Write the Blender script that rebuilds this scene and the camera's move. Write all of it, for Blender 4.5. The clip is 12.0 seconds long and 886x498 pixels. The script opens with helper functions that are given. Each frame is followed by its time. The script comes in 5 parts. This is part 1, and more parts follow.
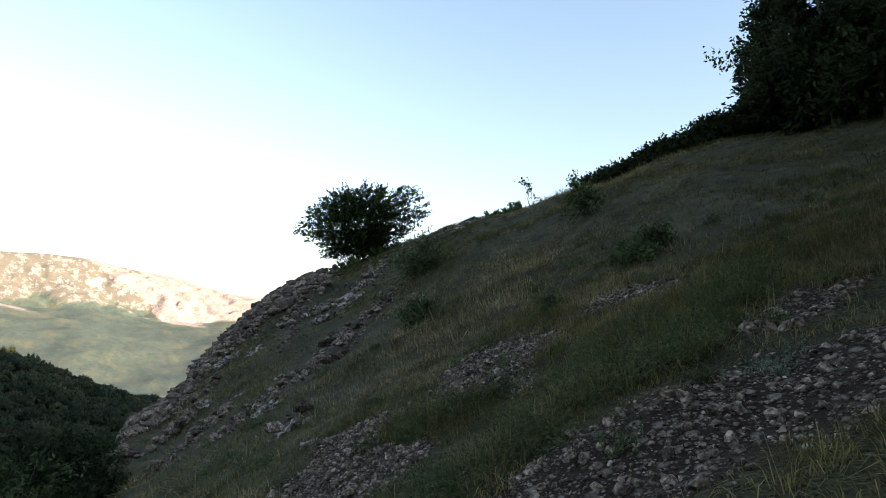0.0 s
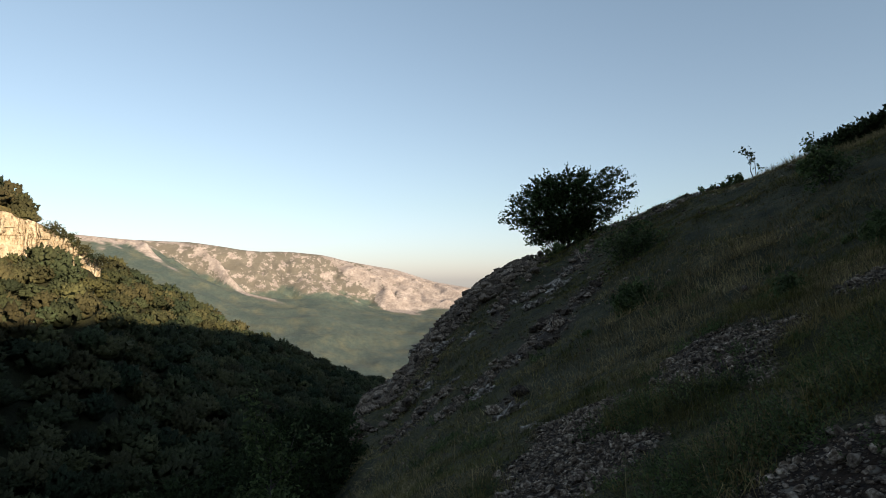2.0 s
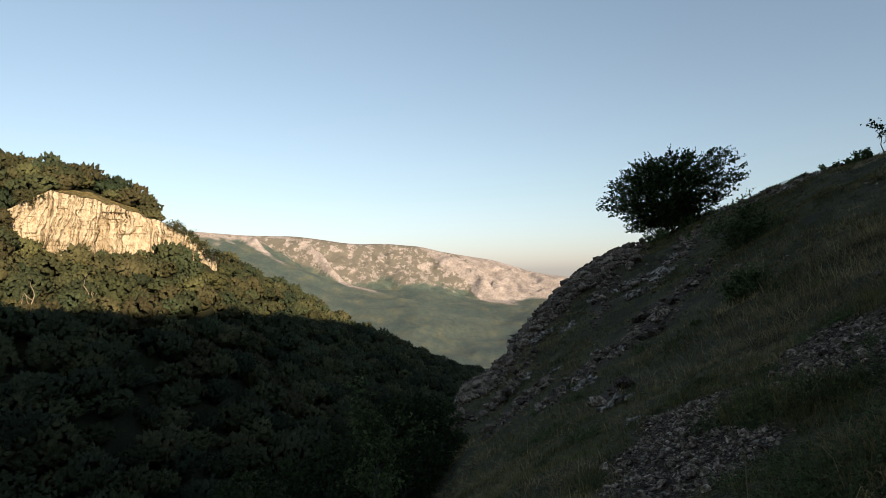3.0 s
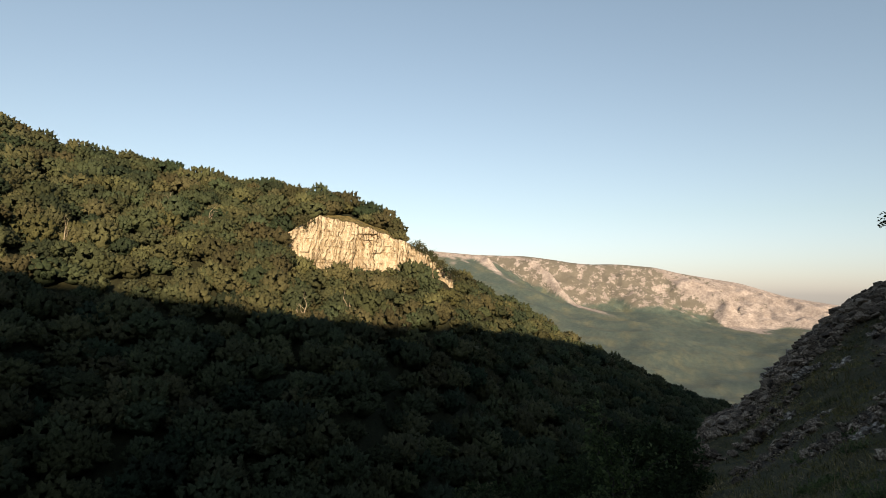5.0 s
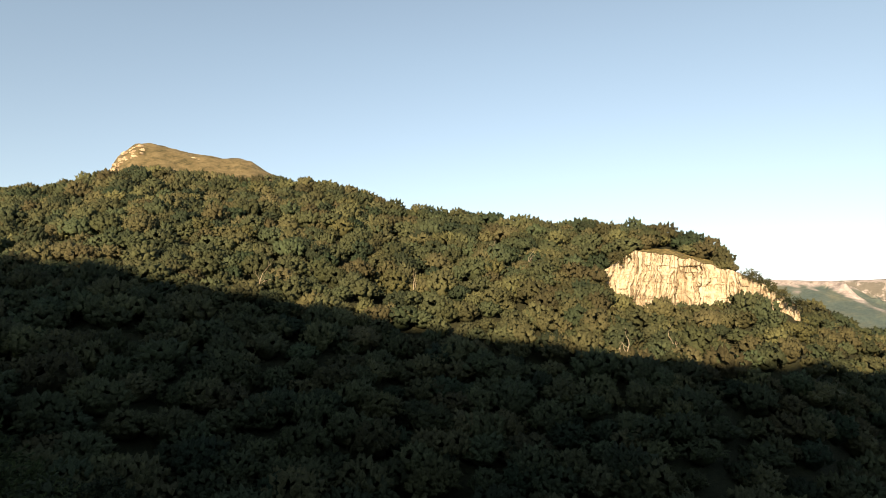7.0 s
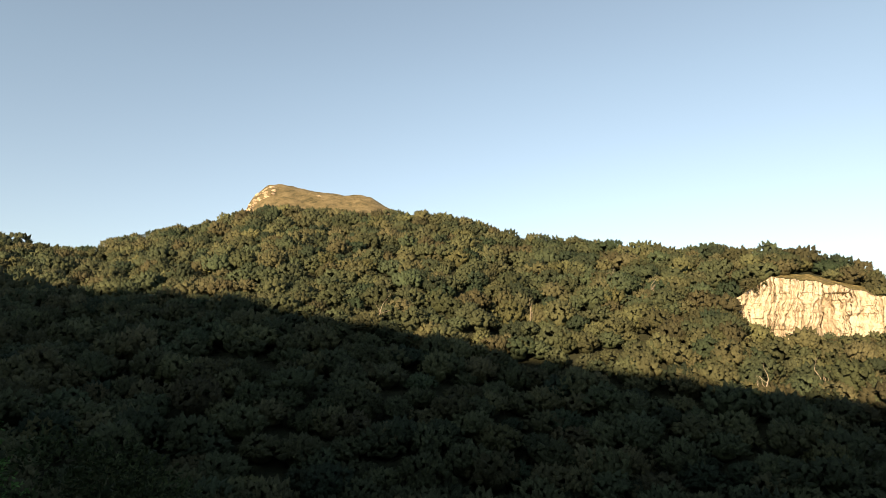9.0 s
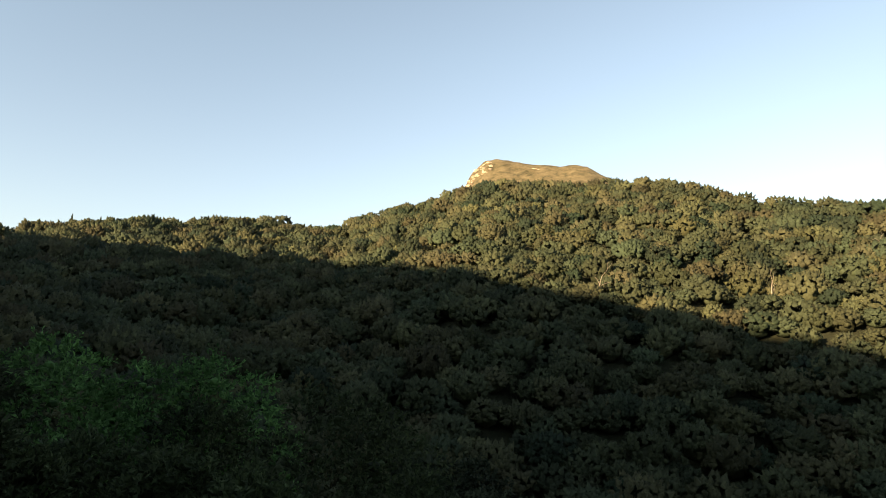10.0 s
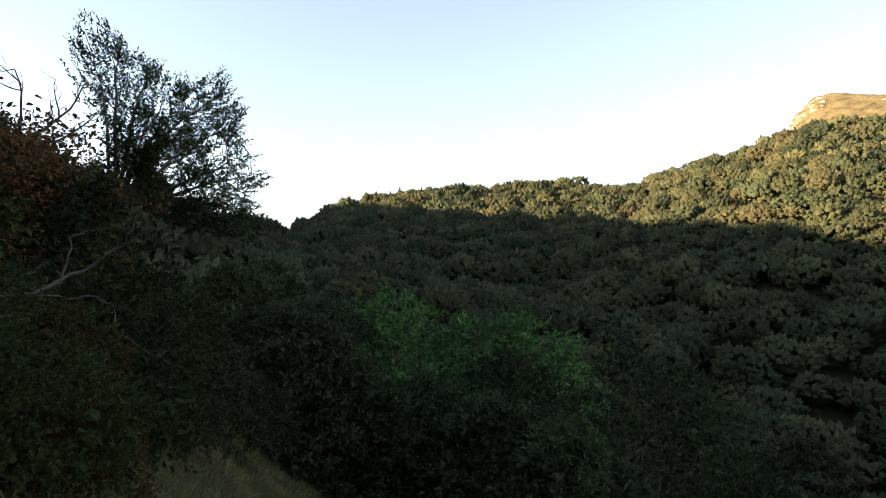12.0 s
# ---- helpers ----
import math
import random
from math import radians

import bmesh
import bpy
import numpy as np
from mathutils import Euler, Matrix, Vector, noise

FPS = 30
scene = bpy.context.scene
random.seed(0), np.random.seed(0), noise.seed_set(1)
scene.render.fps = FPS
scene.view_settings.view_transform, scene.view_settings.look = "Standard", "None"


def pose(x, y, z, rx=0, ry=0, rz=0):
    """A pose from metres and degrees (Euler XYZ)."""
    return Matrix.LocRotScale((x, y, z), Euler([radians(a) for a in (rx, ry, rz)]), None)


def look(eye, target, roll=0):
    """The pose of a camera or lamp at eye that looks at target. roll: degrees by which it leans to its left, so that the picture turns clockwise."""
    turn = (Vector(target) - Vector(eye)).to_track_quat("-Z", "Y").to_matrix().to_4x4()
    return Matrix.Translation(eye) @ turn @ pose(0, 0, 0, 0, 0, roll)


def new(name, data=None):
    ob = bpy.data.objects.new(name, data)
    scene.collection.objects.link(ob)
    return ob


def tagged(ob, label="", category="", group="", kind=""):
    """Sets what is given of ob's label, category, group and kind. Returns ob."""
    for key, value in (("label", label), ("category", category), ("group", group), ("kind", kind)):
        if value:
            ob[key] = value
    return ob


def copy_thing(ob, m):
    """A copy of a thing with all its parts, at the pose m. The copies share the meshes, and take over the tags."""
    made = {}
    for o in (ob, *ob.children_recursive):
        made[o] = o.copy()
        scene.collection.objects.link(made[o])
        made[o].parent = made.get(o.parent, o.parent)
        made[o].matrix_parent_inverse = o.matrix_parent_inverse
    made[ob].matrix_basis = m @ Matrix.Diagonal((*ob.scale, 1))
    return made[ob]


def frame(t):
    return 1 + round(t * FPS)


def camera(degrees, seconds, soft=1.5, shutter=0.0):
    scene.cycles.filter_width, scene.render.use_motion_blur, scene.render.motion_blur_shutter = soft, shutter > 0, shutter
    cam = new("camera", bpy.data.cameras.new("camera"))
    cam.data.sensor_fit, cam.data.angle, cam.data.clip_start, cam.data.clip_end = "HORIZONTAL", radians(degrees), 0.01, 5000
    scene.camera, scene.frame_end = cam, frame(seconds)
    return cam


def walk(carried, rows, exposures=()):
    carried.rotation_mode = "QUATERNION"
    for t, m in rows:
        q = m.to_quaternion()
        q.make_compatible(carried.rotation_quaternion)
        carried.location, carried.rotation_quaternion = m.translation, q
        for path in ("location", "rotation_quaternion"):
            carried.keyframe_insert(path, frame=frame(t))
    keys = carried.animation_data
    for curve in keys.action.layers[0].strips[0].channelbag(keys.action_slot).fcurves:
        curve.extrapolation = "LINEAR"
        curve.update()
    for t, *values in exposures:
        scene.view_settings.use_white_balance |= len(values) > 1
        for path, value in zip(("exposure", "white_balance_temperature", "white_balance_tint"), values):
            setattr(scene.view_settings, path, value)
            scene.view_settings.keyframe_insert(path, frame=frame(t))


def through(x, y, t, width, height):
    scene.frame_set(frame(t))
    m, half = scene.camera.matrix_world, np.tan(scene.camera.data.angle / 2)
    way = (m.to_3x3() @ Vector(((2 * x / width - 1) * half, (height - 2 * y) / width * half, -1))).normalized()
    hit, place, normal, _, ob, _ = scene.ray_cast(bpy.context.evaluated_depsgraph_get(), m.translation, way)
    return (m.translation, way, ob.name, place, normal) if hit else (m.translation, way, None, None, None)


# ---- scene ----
# ---- camera ----
cam = camera(71.4, 12.0, soft=0.7)
EYE, TILT, LEAN, ARM = 1.6, 4.4, -1.5, 0.4
ROWS = [  # seconds, yaw, pitch, roll of a camera held at arm's length in front of a turning body
    (0.0, 0.0, 0.0, 0.0), (0.5, 4.24, -0.77, 0.29), (1.0, 9.63, -1.06, 1.42), (1.5, 14.52, -0.97, 2.43),
    (2.0, 18.68, -0.8, 2.77), (2.5, 23.97, -0.1, 4.11), (2.7, 25.28, -0.7, 4.16), (4.3, 39.74, 0.09, 3.65),
    (4.5, 41.51, 0.68, 3.64), (5.0, 48.65, 2.05, 3.48), (5.5, 55.16, 2.77, 3.81), (6.0, 58.7, 3.32, 3.85),
    (6.5, 65.07, 4.82, 4.34), (7.0, 77.69, 7.89, 5.41), (7.2, 82.55, 10.22, 5.26), (8.8, 87.54, 11.03, 4.84),
    (9.0, 88.41, 11.64, 4.72), (9.5, 93.98, 11.83, 4.37), (10.0, 108.28, 10.26, 2.29), (10.5, 117.83, 8.0, 0.8),
    (11.0, 124.8, 8.29, -0.66), (11.5, 134.56, 8.69, -0.53), (12.0, 135.32, 6.98, -0.53)]
EXPOSURES = [(0.0, 2.32, 6900, 9), (0.5, 2.2, 6900, 9), (1.0, 1.83, 6800, 8), (1.5, 1.5, 6750, 7), (2.0, 1.26, 6950, 7), (2.5, 1.2, 7000, 7), (5.5, 1.15, 7450, 8), (7.0, 1.58, 7650, 8),
             (9.5, 1.67, 7700, 8), (10.5, 2.32, 7950, 10), (12.0, 2.55, 7800, 11)]


def held(yaw, pitch, roll):
    a = radians(yaw)
    return pose(0, 0, EYE, TILT, LEAN) @ pose(-ARM * math.sin(a), ARM * math.cos(a) - ARM, 0, 90 + pitch, roll, yaw)


walk(cam, [(t, held(*turn)) for t, *turn in ROWS], EXPOSURES)

# ---- light: low sun behind the near ridge, clear sky ----
SUN_AZ, SUN_EL = -118.0, 18.0  # degrees to the left of +y, and up
world = bpy.data.worlds.new("sky")
scene.world = world
world.use_nodes = True
wn = world.node_tree.nodes
sky = wn.new("ShaderNodeTexSky")
sky.sky_type, sky.sun_disc = "NISHITA", False
sky.sun_elevation, sky.sun_rotation = radians(SUN_EL), radians(-SUN_AZ)
sky.altitude, sky.air_density, sky.dust_density, sky.ozone_density = 300, 1.0, 0.8, 3.0
pale = wn.new("ShaderNodeHueSaturation")
pale.inputs["Saturation"].default_value = 0.74
# a faint rosy morning haze low in the sky
ways = wn.new("ShaderNodeSeparateXYZ")
world.node_tree.links.new(wn.new("ShaderNodeTexCoord").outputs["Generated"], ways.inputs[0])
haze = wn.new("ShaderNodeValToRGB")
for place, shade in ((0.12, (0.86, 0.86, 0.87, 1)), (0.42, (0.84, 0.97, 0.96, 1))):
    haze.color_ramp.elements.new(place).color = shade
haze.color_ramp.elements[0].color, haze.color_ramp.elements[-1].color = (0.88, 0.8, 0.99, 1), (0.84, 0.98, 0.97, 1)
world.node_tree.links.new(ways.outputs[2], haze.inputs[0])
tint = wn.new("ShaderNodeMix")
tint.data_type, tint.blend_type = "RGBA", "MULTIPLY"
tint.inputs[0].default_value = 1.0
world.node_tree.links.new(sky.outputs[0], tint.inputs[6])
world.node_tree.links.new(haze.outputs[0], tint.inputs[7])
world.node_tree.links.new(tint.outputs[2], pale.inputs["Color"])
world.node_tree.links.new(pale.outputs[0], wn["Background"].inputs[0])
wn["Background"].inputs[1].default_value = 0.08
SUN_WAY = Vector((-math.sin(radians(SUN_AZ)) * math.cos(radians(SUN_EL)), math.cos(radians(SUN_AZ)) * math.cos(radians(SUN_EL)), math.sin(radians(SUN_EL))))
sun = new("sun", bpy.data.lights.new("sun", "SUN"))
sun.data.energy, sun.data.angle, sun.data.color = 5.0, radians(0.55), (1.0, 0.76, 0.54)
sun.matrix_world = look(SUN_WAY * 300, (0, 0, 0))


# ---- materials ----
class Mat:
    """A node material, with short ways to add its nodes."""

    def __init__(self, name):
        self.m = bpy.data.materials.new(name)
        self.m.use_nodes = True
        self.t = self.m.node_tree
        self.b = self.t.nodes["Principled BSDF"]
        self.b.inputs["Specular IOR Level"].default_value = 0.25

    def add(self, kind, inputs=()):
        n = self.t.nodes.new("ShaderNode" + kind)
        for k, v in dict(inputs).items():
            self.put(n.inputs[k], v)
        return n

    def put(self, socket, v):
        if isinstance(v, bpy.types.NodeSocket):
            self.t.links.new(v, socket)
        else:
            socket.default_value = v

    def pos(self):
        return self.add("NewGeometry").outputs["Position"]

    def noise(self, scale, detail=4, rough=0.55, where=None):
        n = self.add("TexNoise", {"Scale": scale, "Detail": detail, "Roughness": rough})
        self.put(n.inputs["Vector"], where or self.pos())
        return n.outputs["Fac"]

    def ramp(self, fac, stops):
        n = self.add("ValToRGB", {"Fac": fac})
        els = n.color_ramp.elements
        while len(els) < len(stops):
            els.new(0.5)
        for e, (p, c) in zip(els, stops):
            e.position, e.color = p, (*c, 1) if len(c) == 3 else c
        return n.outputs["Color"]

    def step(self, fac, lo, hi):
        n = self.add("MapRange", {"Value": fac, "From Min": lo, "From Max": hi})
        return n.outputs["Result"]

    def mix(self, fac, a, b, how="MIX"):
        n = self.add("Mix")
        n.data_type, n.blend_type = "RGBA", how
        for k, v in ((0, fac), (6, a), (7, b)):
            self.put(n.inputs[k], (*v, 1) if isinstance(v, tuple) and len(v) == 3 else v)
        return n.outputs[2]

    def math(self, op, a, b=0.0, c=0.0):
        n = self.add("Math")
        n.operation = op
        self.put(n.inputs[0], a), self.put(n.inputs[1], b), self.put(n.inputs[2], c)
        return n.outputs[0]

    def attr(self, name):
        n = self.add("Attribute")
        n.attribute_name = name
        return n.outputs["Fac"]

    def bump(self, height, strength=0.5, distance=0.05):
        n = self.add("Bump", {"Height": height, "Strength": strength, "Distance": distance})
        self.put(self.b.inputs["Normal"], n.outputs[0])

    def done(self, color, rough=0.85):
        self.put(self.b.inputs["Base Color"], color)
        self.put(self.b.inputs["Roughness"], rough)
        return self.m


def leaf_material(name, greens, cell=7.0, through=0.25, grain=0.0, uneven=0.55):
    """Leaves: hue by tree-sized cells, value by leaf, some light let through."""
    m = Mat(name)
    if cell:
        cells = m.add("TexVoronoi", {"Scale": 1.0 / cell, "Vector": m.pos()})
        sep = m.add("SeparateColor", {"Color": cells.outputs["Color"]})
        hue, value = sep.outputs[0], sep.outputs[1]
    else:  # one hue a tree
        hue = m.math("FRACT", m.math("ADD", m.attr("tone"), m.add("ObjectInfo").outputs["Random"]))
        value = m.math("FRACT", m.math("MULTIPLY", hue, 7.31))
    col = m.ramp(hue, [(i / (len(greens) - 1), c) for i, c in enumerate(greens)])
    col = m.mix(1.0, col, m.ramp(value, [(0, (0.7, 0.72, 0.71)), (1, (1.46, 1.43, 1.38))]), "MULTIPLY")
    rnd = m.add("NewGeometry").outputs["Random Per Island"]
    col = m.mix(1.0, col, m.ramp(rnd, [(0, (1 - uneven,) * 3), (1, (1 + 0.9 * uneven, 1 + 0.85 * uneven, 1 + 0.6 * uneven))]), "MULTIPLY")
    if grain:
        fine = m.noise(grain, 3, 0.7)
        col = m.mix(1.0, col, m.ramp(fine, [(0.35, (0.78, 0.78, 0.78)), (0.65, (1.15, 1.15, 1.15))]), "MULTIPLY")
        m.bump(fine, 0.8, 0.5 / grain)
    m.b.inputs["Specular IOR Level"].default_value = 0.08
    m.done(col, 0.7)
    tr = m.add("BsdfTranslucent", {"Color": col})
    mixer = m.add("MixShader", {0: through, 1: m.b.outputs[0], 2: tr.outputs[0]})
    m.put(m.t.nodes["Material Output"].inputs["Surface"], mixer.outputs[0])
    return m.m


def bark_material(name, dark, light):
    m = Mat(name)
    n = m.noise(9.0, 6, 0.65)
    m.bump(n, 0.6, 0.03)
    return m.done(m.ramp(n, [(0.35, dark), (0.7, light)]), 0.9)


def rock_material(name, dark, mid, light, scale=1.0):
    m = Mat(name)
    fine, coarse = m.noise(7.0 * scale, 8, 0.65), m.noise(0.9 * scale, 5, 0.6)
    col = m.ramp(fine, [(0.38, dark), (0.5, mid), (0.64, light)])
    col = m.mix(1.0, col, m.ramp(coarse, [(0.3, (0.7, 0.68, 0.66)), (0.7, (1.15, 1.12, 1.08))]), "MULTIPLY")
    rnd = m.add("NewGeometry").outputs["Random Per Island"]
    col = m.mix(1.0, col, m.ramp(rnd, [(0, (0.3, 0.27, 0.25)), (1, (1.6, 1.56, 1.5))]), "MULTIPLY")
    m.bump(fine, 0.7, 0.04 / scale)
    return m.done(col, 0.9)


OAK = leaf_material("oak_leaves", [(0.027, 0.037, 0.023), (0.04, 0.048, 0.026), (0.051, 0.052, 0.028), (0.026, 0.042, 0.025), (0.057, 0.053, 0.03), (0.042, 0.051, 0.027), (0.024, 0.037, 0.024), (0.074, 0.076, 0.036)], 0, 0.12, 1.6, 0.24)
NEEDLES = leaf_material("pine_needles", [(0.035, 0.042, 0.018), (0.055, 0.058, 0.026)], 4.0, 0.1)
BUSH = leaf_material("bush_leaves", [(0.034, 0.05, 0.025), (0.045, 0.063, 0.03), (0.039, 0.051, 0.027)], 2.5)
THICKET = leaf_material("thicket_leaves", [(0.022, 0.032, 0.014), (0.029, 0.041, 0.017), (0.026, 0.033, 0.015)], 2.5)
HERB = leaf_material("herb_leaves", [(0.085, 0.118, 0.054), (0.105, 0.138, 0.062), (0.09, 0.11, 0.056)], 0.7)
HAWTHORN = leaf_material("hawthorn_leaves", [(0.034, 0.054, 0.022), (0.044, 0.064, 0.026)], 2.0, 0.2)
FRESH = leaf_material("fresh_leaves", [(0.068, 0.15, 0.052), (0.082, 0.175, 0.06)], 3.0)
RUSSET = leaf_material("russet_leaves", [(0.13, 0.064, 0.03), (0.075, 0.05, 0.025), (0.036, 0.044, 0.017)], 0.8)
GRASS = leaf_material("grass_blades", [(0.118, 0.112, 0.043), (0.165, 0.143, 0.058), (0.094, 0.098, 0.036), (0.22, 0.175, 0.085), (0.112, 0.112, 0.043)], 0.8, 0.3)
STRAW = leaf_material("dry_grass_blades", [(0.33, 0.26, 0.15), (0.22, 0.175, 0.095)], 1.0, 0.3)
SAGE = leaf_material("grey_green_leaves", [(0.13, 0.16, 0.12), (0.16, 0.19, 0.15)], 0.6, 0.15)
DEAD_TRUNK = bark_material("dead_trunk_wood", (0.14, 0.12, 0.09), (0.32, 0.28, 0.22))
DEAD_BARK = bark_material("dead_bark", (0.045, 0.04, 0.034), (0.14, 0.126, 0.108))
BARK = bark_material("bark", (0.05, 0.042, 0.035), (0.14, 0.12, 0.1))
STONE = rock_material("scree_stone", (0.04, 0.027, 0.019), (0.15, 0.115, 0.088), (0.42, 0.36, 0.3), 2.5)
LEDGE_ROCK = rock_material("ledge_rock", (0.13, 0.1, 0.07), (0.28, 0.235, 0.175), (0.38, 0.335, 0.27), 0.5)
OUTCROP = rock_material("outcrop_rock", (0.02, 0.016, 0.014), (0.15, 0.132, 0.118), (0.4, 0.37, 0.335), 1.2)


def cliff_material():
    m = Mat("cliff_limestone")
    stretch = m.add("Mapping", {"Vector": m.pos(), "Scale": (1, 1, 0.3)}).outputs[0]
    blotch = m.add("Mapping", {"Vector": m.pos(), "Scale": (1, 1, 0.4)}).outputs[0]
    streak, thin, fine = m.noise(0.5, 6, 0.7, stretch), m.noise(1.5, 4, 0.6, stretch), m.noise(0.8, 8, 0.74, blotch)
    col = m.ramp(streak, [(0.34, (0.255, 0.195, 0.125)), (0.44, (0.41, 0.36, 0.275)), (0.56, (0.455, 0.415, 0.335)), (0.66, (0.37, 0.305, 0.21)), (0.76, (0.235, 0.16, 0.085))])
    col = m.mix(1.0, col, m.ramp(m.noise(0.13, 5, 0.6, blotch), [(0.36, (0.7, 0.66, 0.6)), (0.62, (1.12, 1.12, 1.12))]), "MULTIPLY")
    col = m.mix(m.step(thin, 0.61, 0.68), col, (0.13, 0.09, 0.05))
    col = m.mix(m.step(fine, 0.6, 0.68), col, (0.1, 0.085, 0.035))
    m.bump(fine, 0.9, 0.7)
    return m.done(col, 0.95)


def ledge_material():
    m = Mat("ledge_grass")
    n = m.noise(0.5, 6, 0.7)
    m.bump(n, 0.8, 0.4)
    return m.done(m.ramp(n, [(0.35, (0.045, 0.042, 0.014)), (0.5, (0.1, 0.083, 0.028)), (0.65, (0.2, 0.155, 0.07))]), 0.95)


LEDGE = ledge_material()
CLIFF = cliff_material()


def ground_material():
    """One ground: soil and turf near by, leaf litter under the woods, bare rock on the mountains; far colours hold
    painted haze.
    """
    m = Mat("ground")
    p = m.pos()
    fine, mid, wide, huge = m.noise(14.0, 6, 0.65, p), m.noise(1.3, 6, 0.6, p), m.noise(0.12, 5, 0.6, p), m.noise(0.012, 8, 0.62, p)
    turf = m.ramp(mid, [(0.32, (0.024, 0.025, 0.011)), (0.5, (0.05, 0.048, 0.022)), (0.68, (0.088, 0.076, 0.038))])
    turf = m.mix(1.0, turf, m.ramp(m.noise(26.0, 4, 0.8, p), [(0.4, (0.3, 0.3, 0.28)), (0.62, (1.7, 1.65, 1.5))]), "MULTIPLY")
    soil = m.ramp(fine, [(0.36, (0.011, 0.006, 0.004)), (0.6, (0.036, 0.02, 0.011))])
    relief = fine
    for size, share in ((26.0, 0.5), (9.0, 0.6)):  # gravel in two sizes
        cells = m.add("TexVoronoi", {"Scale": size, "Vector": p, "Randomness": 1.0})
        tone = m.add("SeparateColor", {"Color": cells.outputs["Color"]}).outputs[0]
        gravel = m.ramp(tone, [(0.0, (0.028, 0.02, 0.014)), (0.6, (0.075, 0.056, 0.042)), (1.0, (0.25, 0.205, 0.16))])
        hold = m.math("MULTIPLY", m.step(cells.outputs["Distance"], 0.55, 0.35), m.step(tone, share, share + 0.05))
        soil = m.mix(hold, soil, gravel)
        relief = m.math("ADD", relief, m.math("MULTIPLY", hold, 1.2))
    near = m.mix(m.attr("scree"), turf, soil)
    straw = m.ramp(m.noise(0.16, 9, 0.74, p), [(0.38, (0.039, 0.037, 0.017)), (0.46, (0.084, 0.07, 0.035)), (0.6, (0.142, 0.116, 0.063))])
    near = m.mix(m.attr("dry"), near, straw)
    # the far slopes wear and grow in bands that run downhill
    turned = m.add("Mapping", {"Vector": p, "Rotation": (0, 0, radians(-33))}).outputs[0]
    bands = m.add("Mapping", {"Vector": turned, "Scale": (1, 0.33, 1)}).outputs[0]
    # far woods: the bluish aerial haze is painted into these greens
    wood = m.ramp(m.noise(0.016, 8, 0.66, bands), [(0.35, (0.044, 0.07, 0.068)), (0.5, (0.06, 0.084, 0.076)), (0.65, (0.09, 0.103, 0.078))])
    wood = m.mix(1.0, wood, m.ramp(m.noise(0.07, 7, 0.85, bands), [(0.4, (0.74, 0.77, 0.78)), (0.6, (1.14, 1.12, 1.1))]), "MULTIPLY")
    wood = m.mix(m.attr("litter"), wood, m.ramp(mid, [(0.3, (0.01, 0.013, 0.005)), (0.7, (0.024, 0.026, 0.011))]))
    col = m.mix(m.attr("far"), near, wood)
    # rock colour with the blue of distance haze mixed in
    rock = m.ramp(m.noise(0.02, 6, 0.65, p), [(0.32, (0.185, 0.167, 0.163)), (0.5, (0.245, 0.224, 0.22)), (0.68, (0.31, 0.287, 0.284))])
    rock = m.mix(1.0, rock, m.ramp(m.noise(0.09, 5, 0.8, p), [(0.36, (0.66, 0.66, 0.66)), (0.6, (1.16, 1.16, 1.16))]), "MULTIPLY")
    # scrub, thickest in the gullies
    rough = m.math("ADD", m.noise(0.03, 6, 0.75, bands), m.math("MULTIPLY", m.attr("gully"), 0.16))
    rock = m.mix(m.math("MULTIPLY", m.step(rough, 0.6, 0.64), 0.85), rock, (0.088, 0.088, 0.074))
    col = m.mix(m.attr("rock"), col, rock)
    m.bump(relief, 0.8, 0.03)
    return m.done(col, 0.95)


GROUND = ground_material()


# ---- the lie of the land ----
def lattice(ix, iy, seed):
    n = (ix * 374761393 + iy * 668265263 + seed * 974711) & 0xFFFFFFFF
    n = ((n ^ (n >> 13)) * 1274126177) & 0xFFFFFFFF
    return ((n ^ (n >> 16)) & 0xFFFF) / 32767.5 - 1.0


def rough2(x, y, size, octaves=4, seed=1, gain=0.5):
    """Fractal noise of about -1 to 1, with bumps of that size in metres."""
    x, y = np.asarray(x, float) / size, np.asarray(y, float) / size
    total, amp = np.zeros_like(x), 1.0
    for o in range(octaves):
        fx, fy = np.floor(x), np.floor(y)
        ix, iy = fx.astype(np.int64), fy.astype(np.int64)
        u, v = x - fx, y - fy
        u, v = u * u * (3 - 2 * u), v * v * (3 - 2 * v)
        s = seed + 17 * o
        a = lattice(ix, iy, s) * (1 - u) + lattice(ix + 1, iy, s) * u
        b = lattice(ix, iy + 1, s) * (1 - u) + lattice(ix + 1, iy + 1, s) * u
        total += amp * (a * (1 - v) + b * v)
        amp *= gain
        x, y = x * 2.03 + 5.2, y * 2.03 + 1.3
    return total


def ease(lo, hi, v):
    t = np.clip((np.asarray(v, float) - lo) / (hi - lo), 0, 1)
    return t * t * (3 - 2 * t)


def smax(a, b, k):
    return 0.5 * (a + b + np.sqrt((a - b) ** 2 + k * k))


def table(text):
    """Columns of numbers from rows parted by commas."""
    return np.array([[float(v) for v in row.split()] for row in text.split(",")]).T


def smooth_interp(a, xs, ys):
    """np.interp with soft corners."""
    w = 0.4
    return (np.interp(a - w, xs, ys) + 2 * np.interp(a, xs, ys) + np.interp(a + w, xs, ys)) / 4


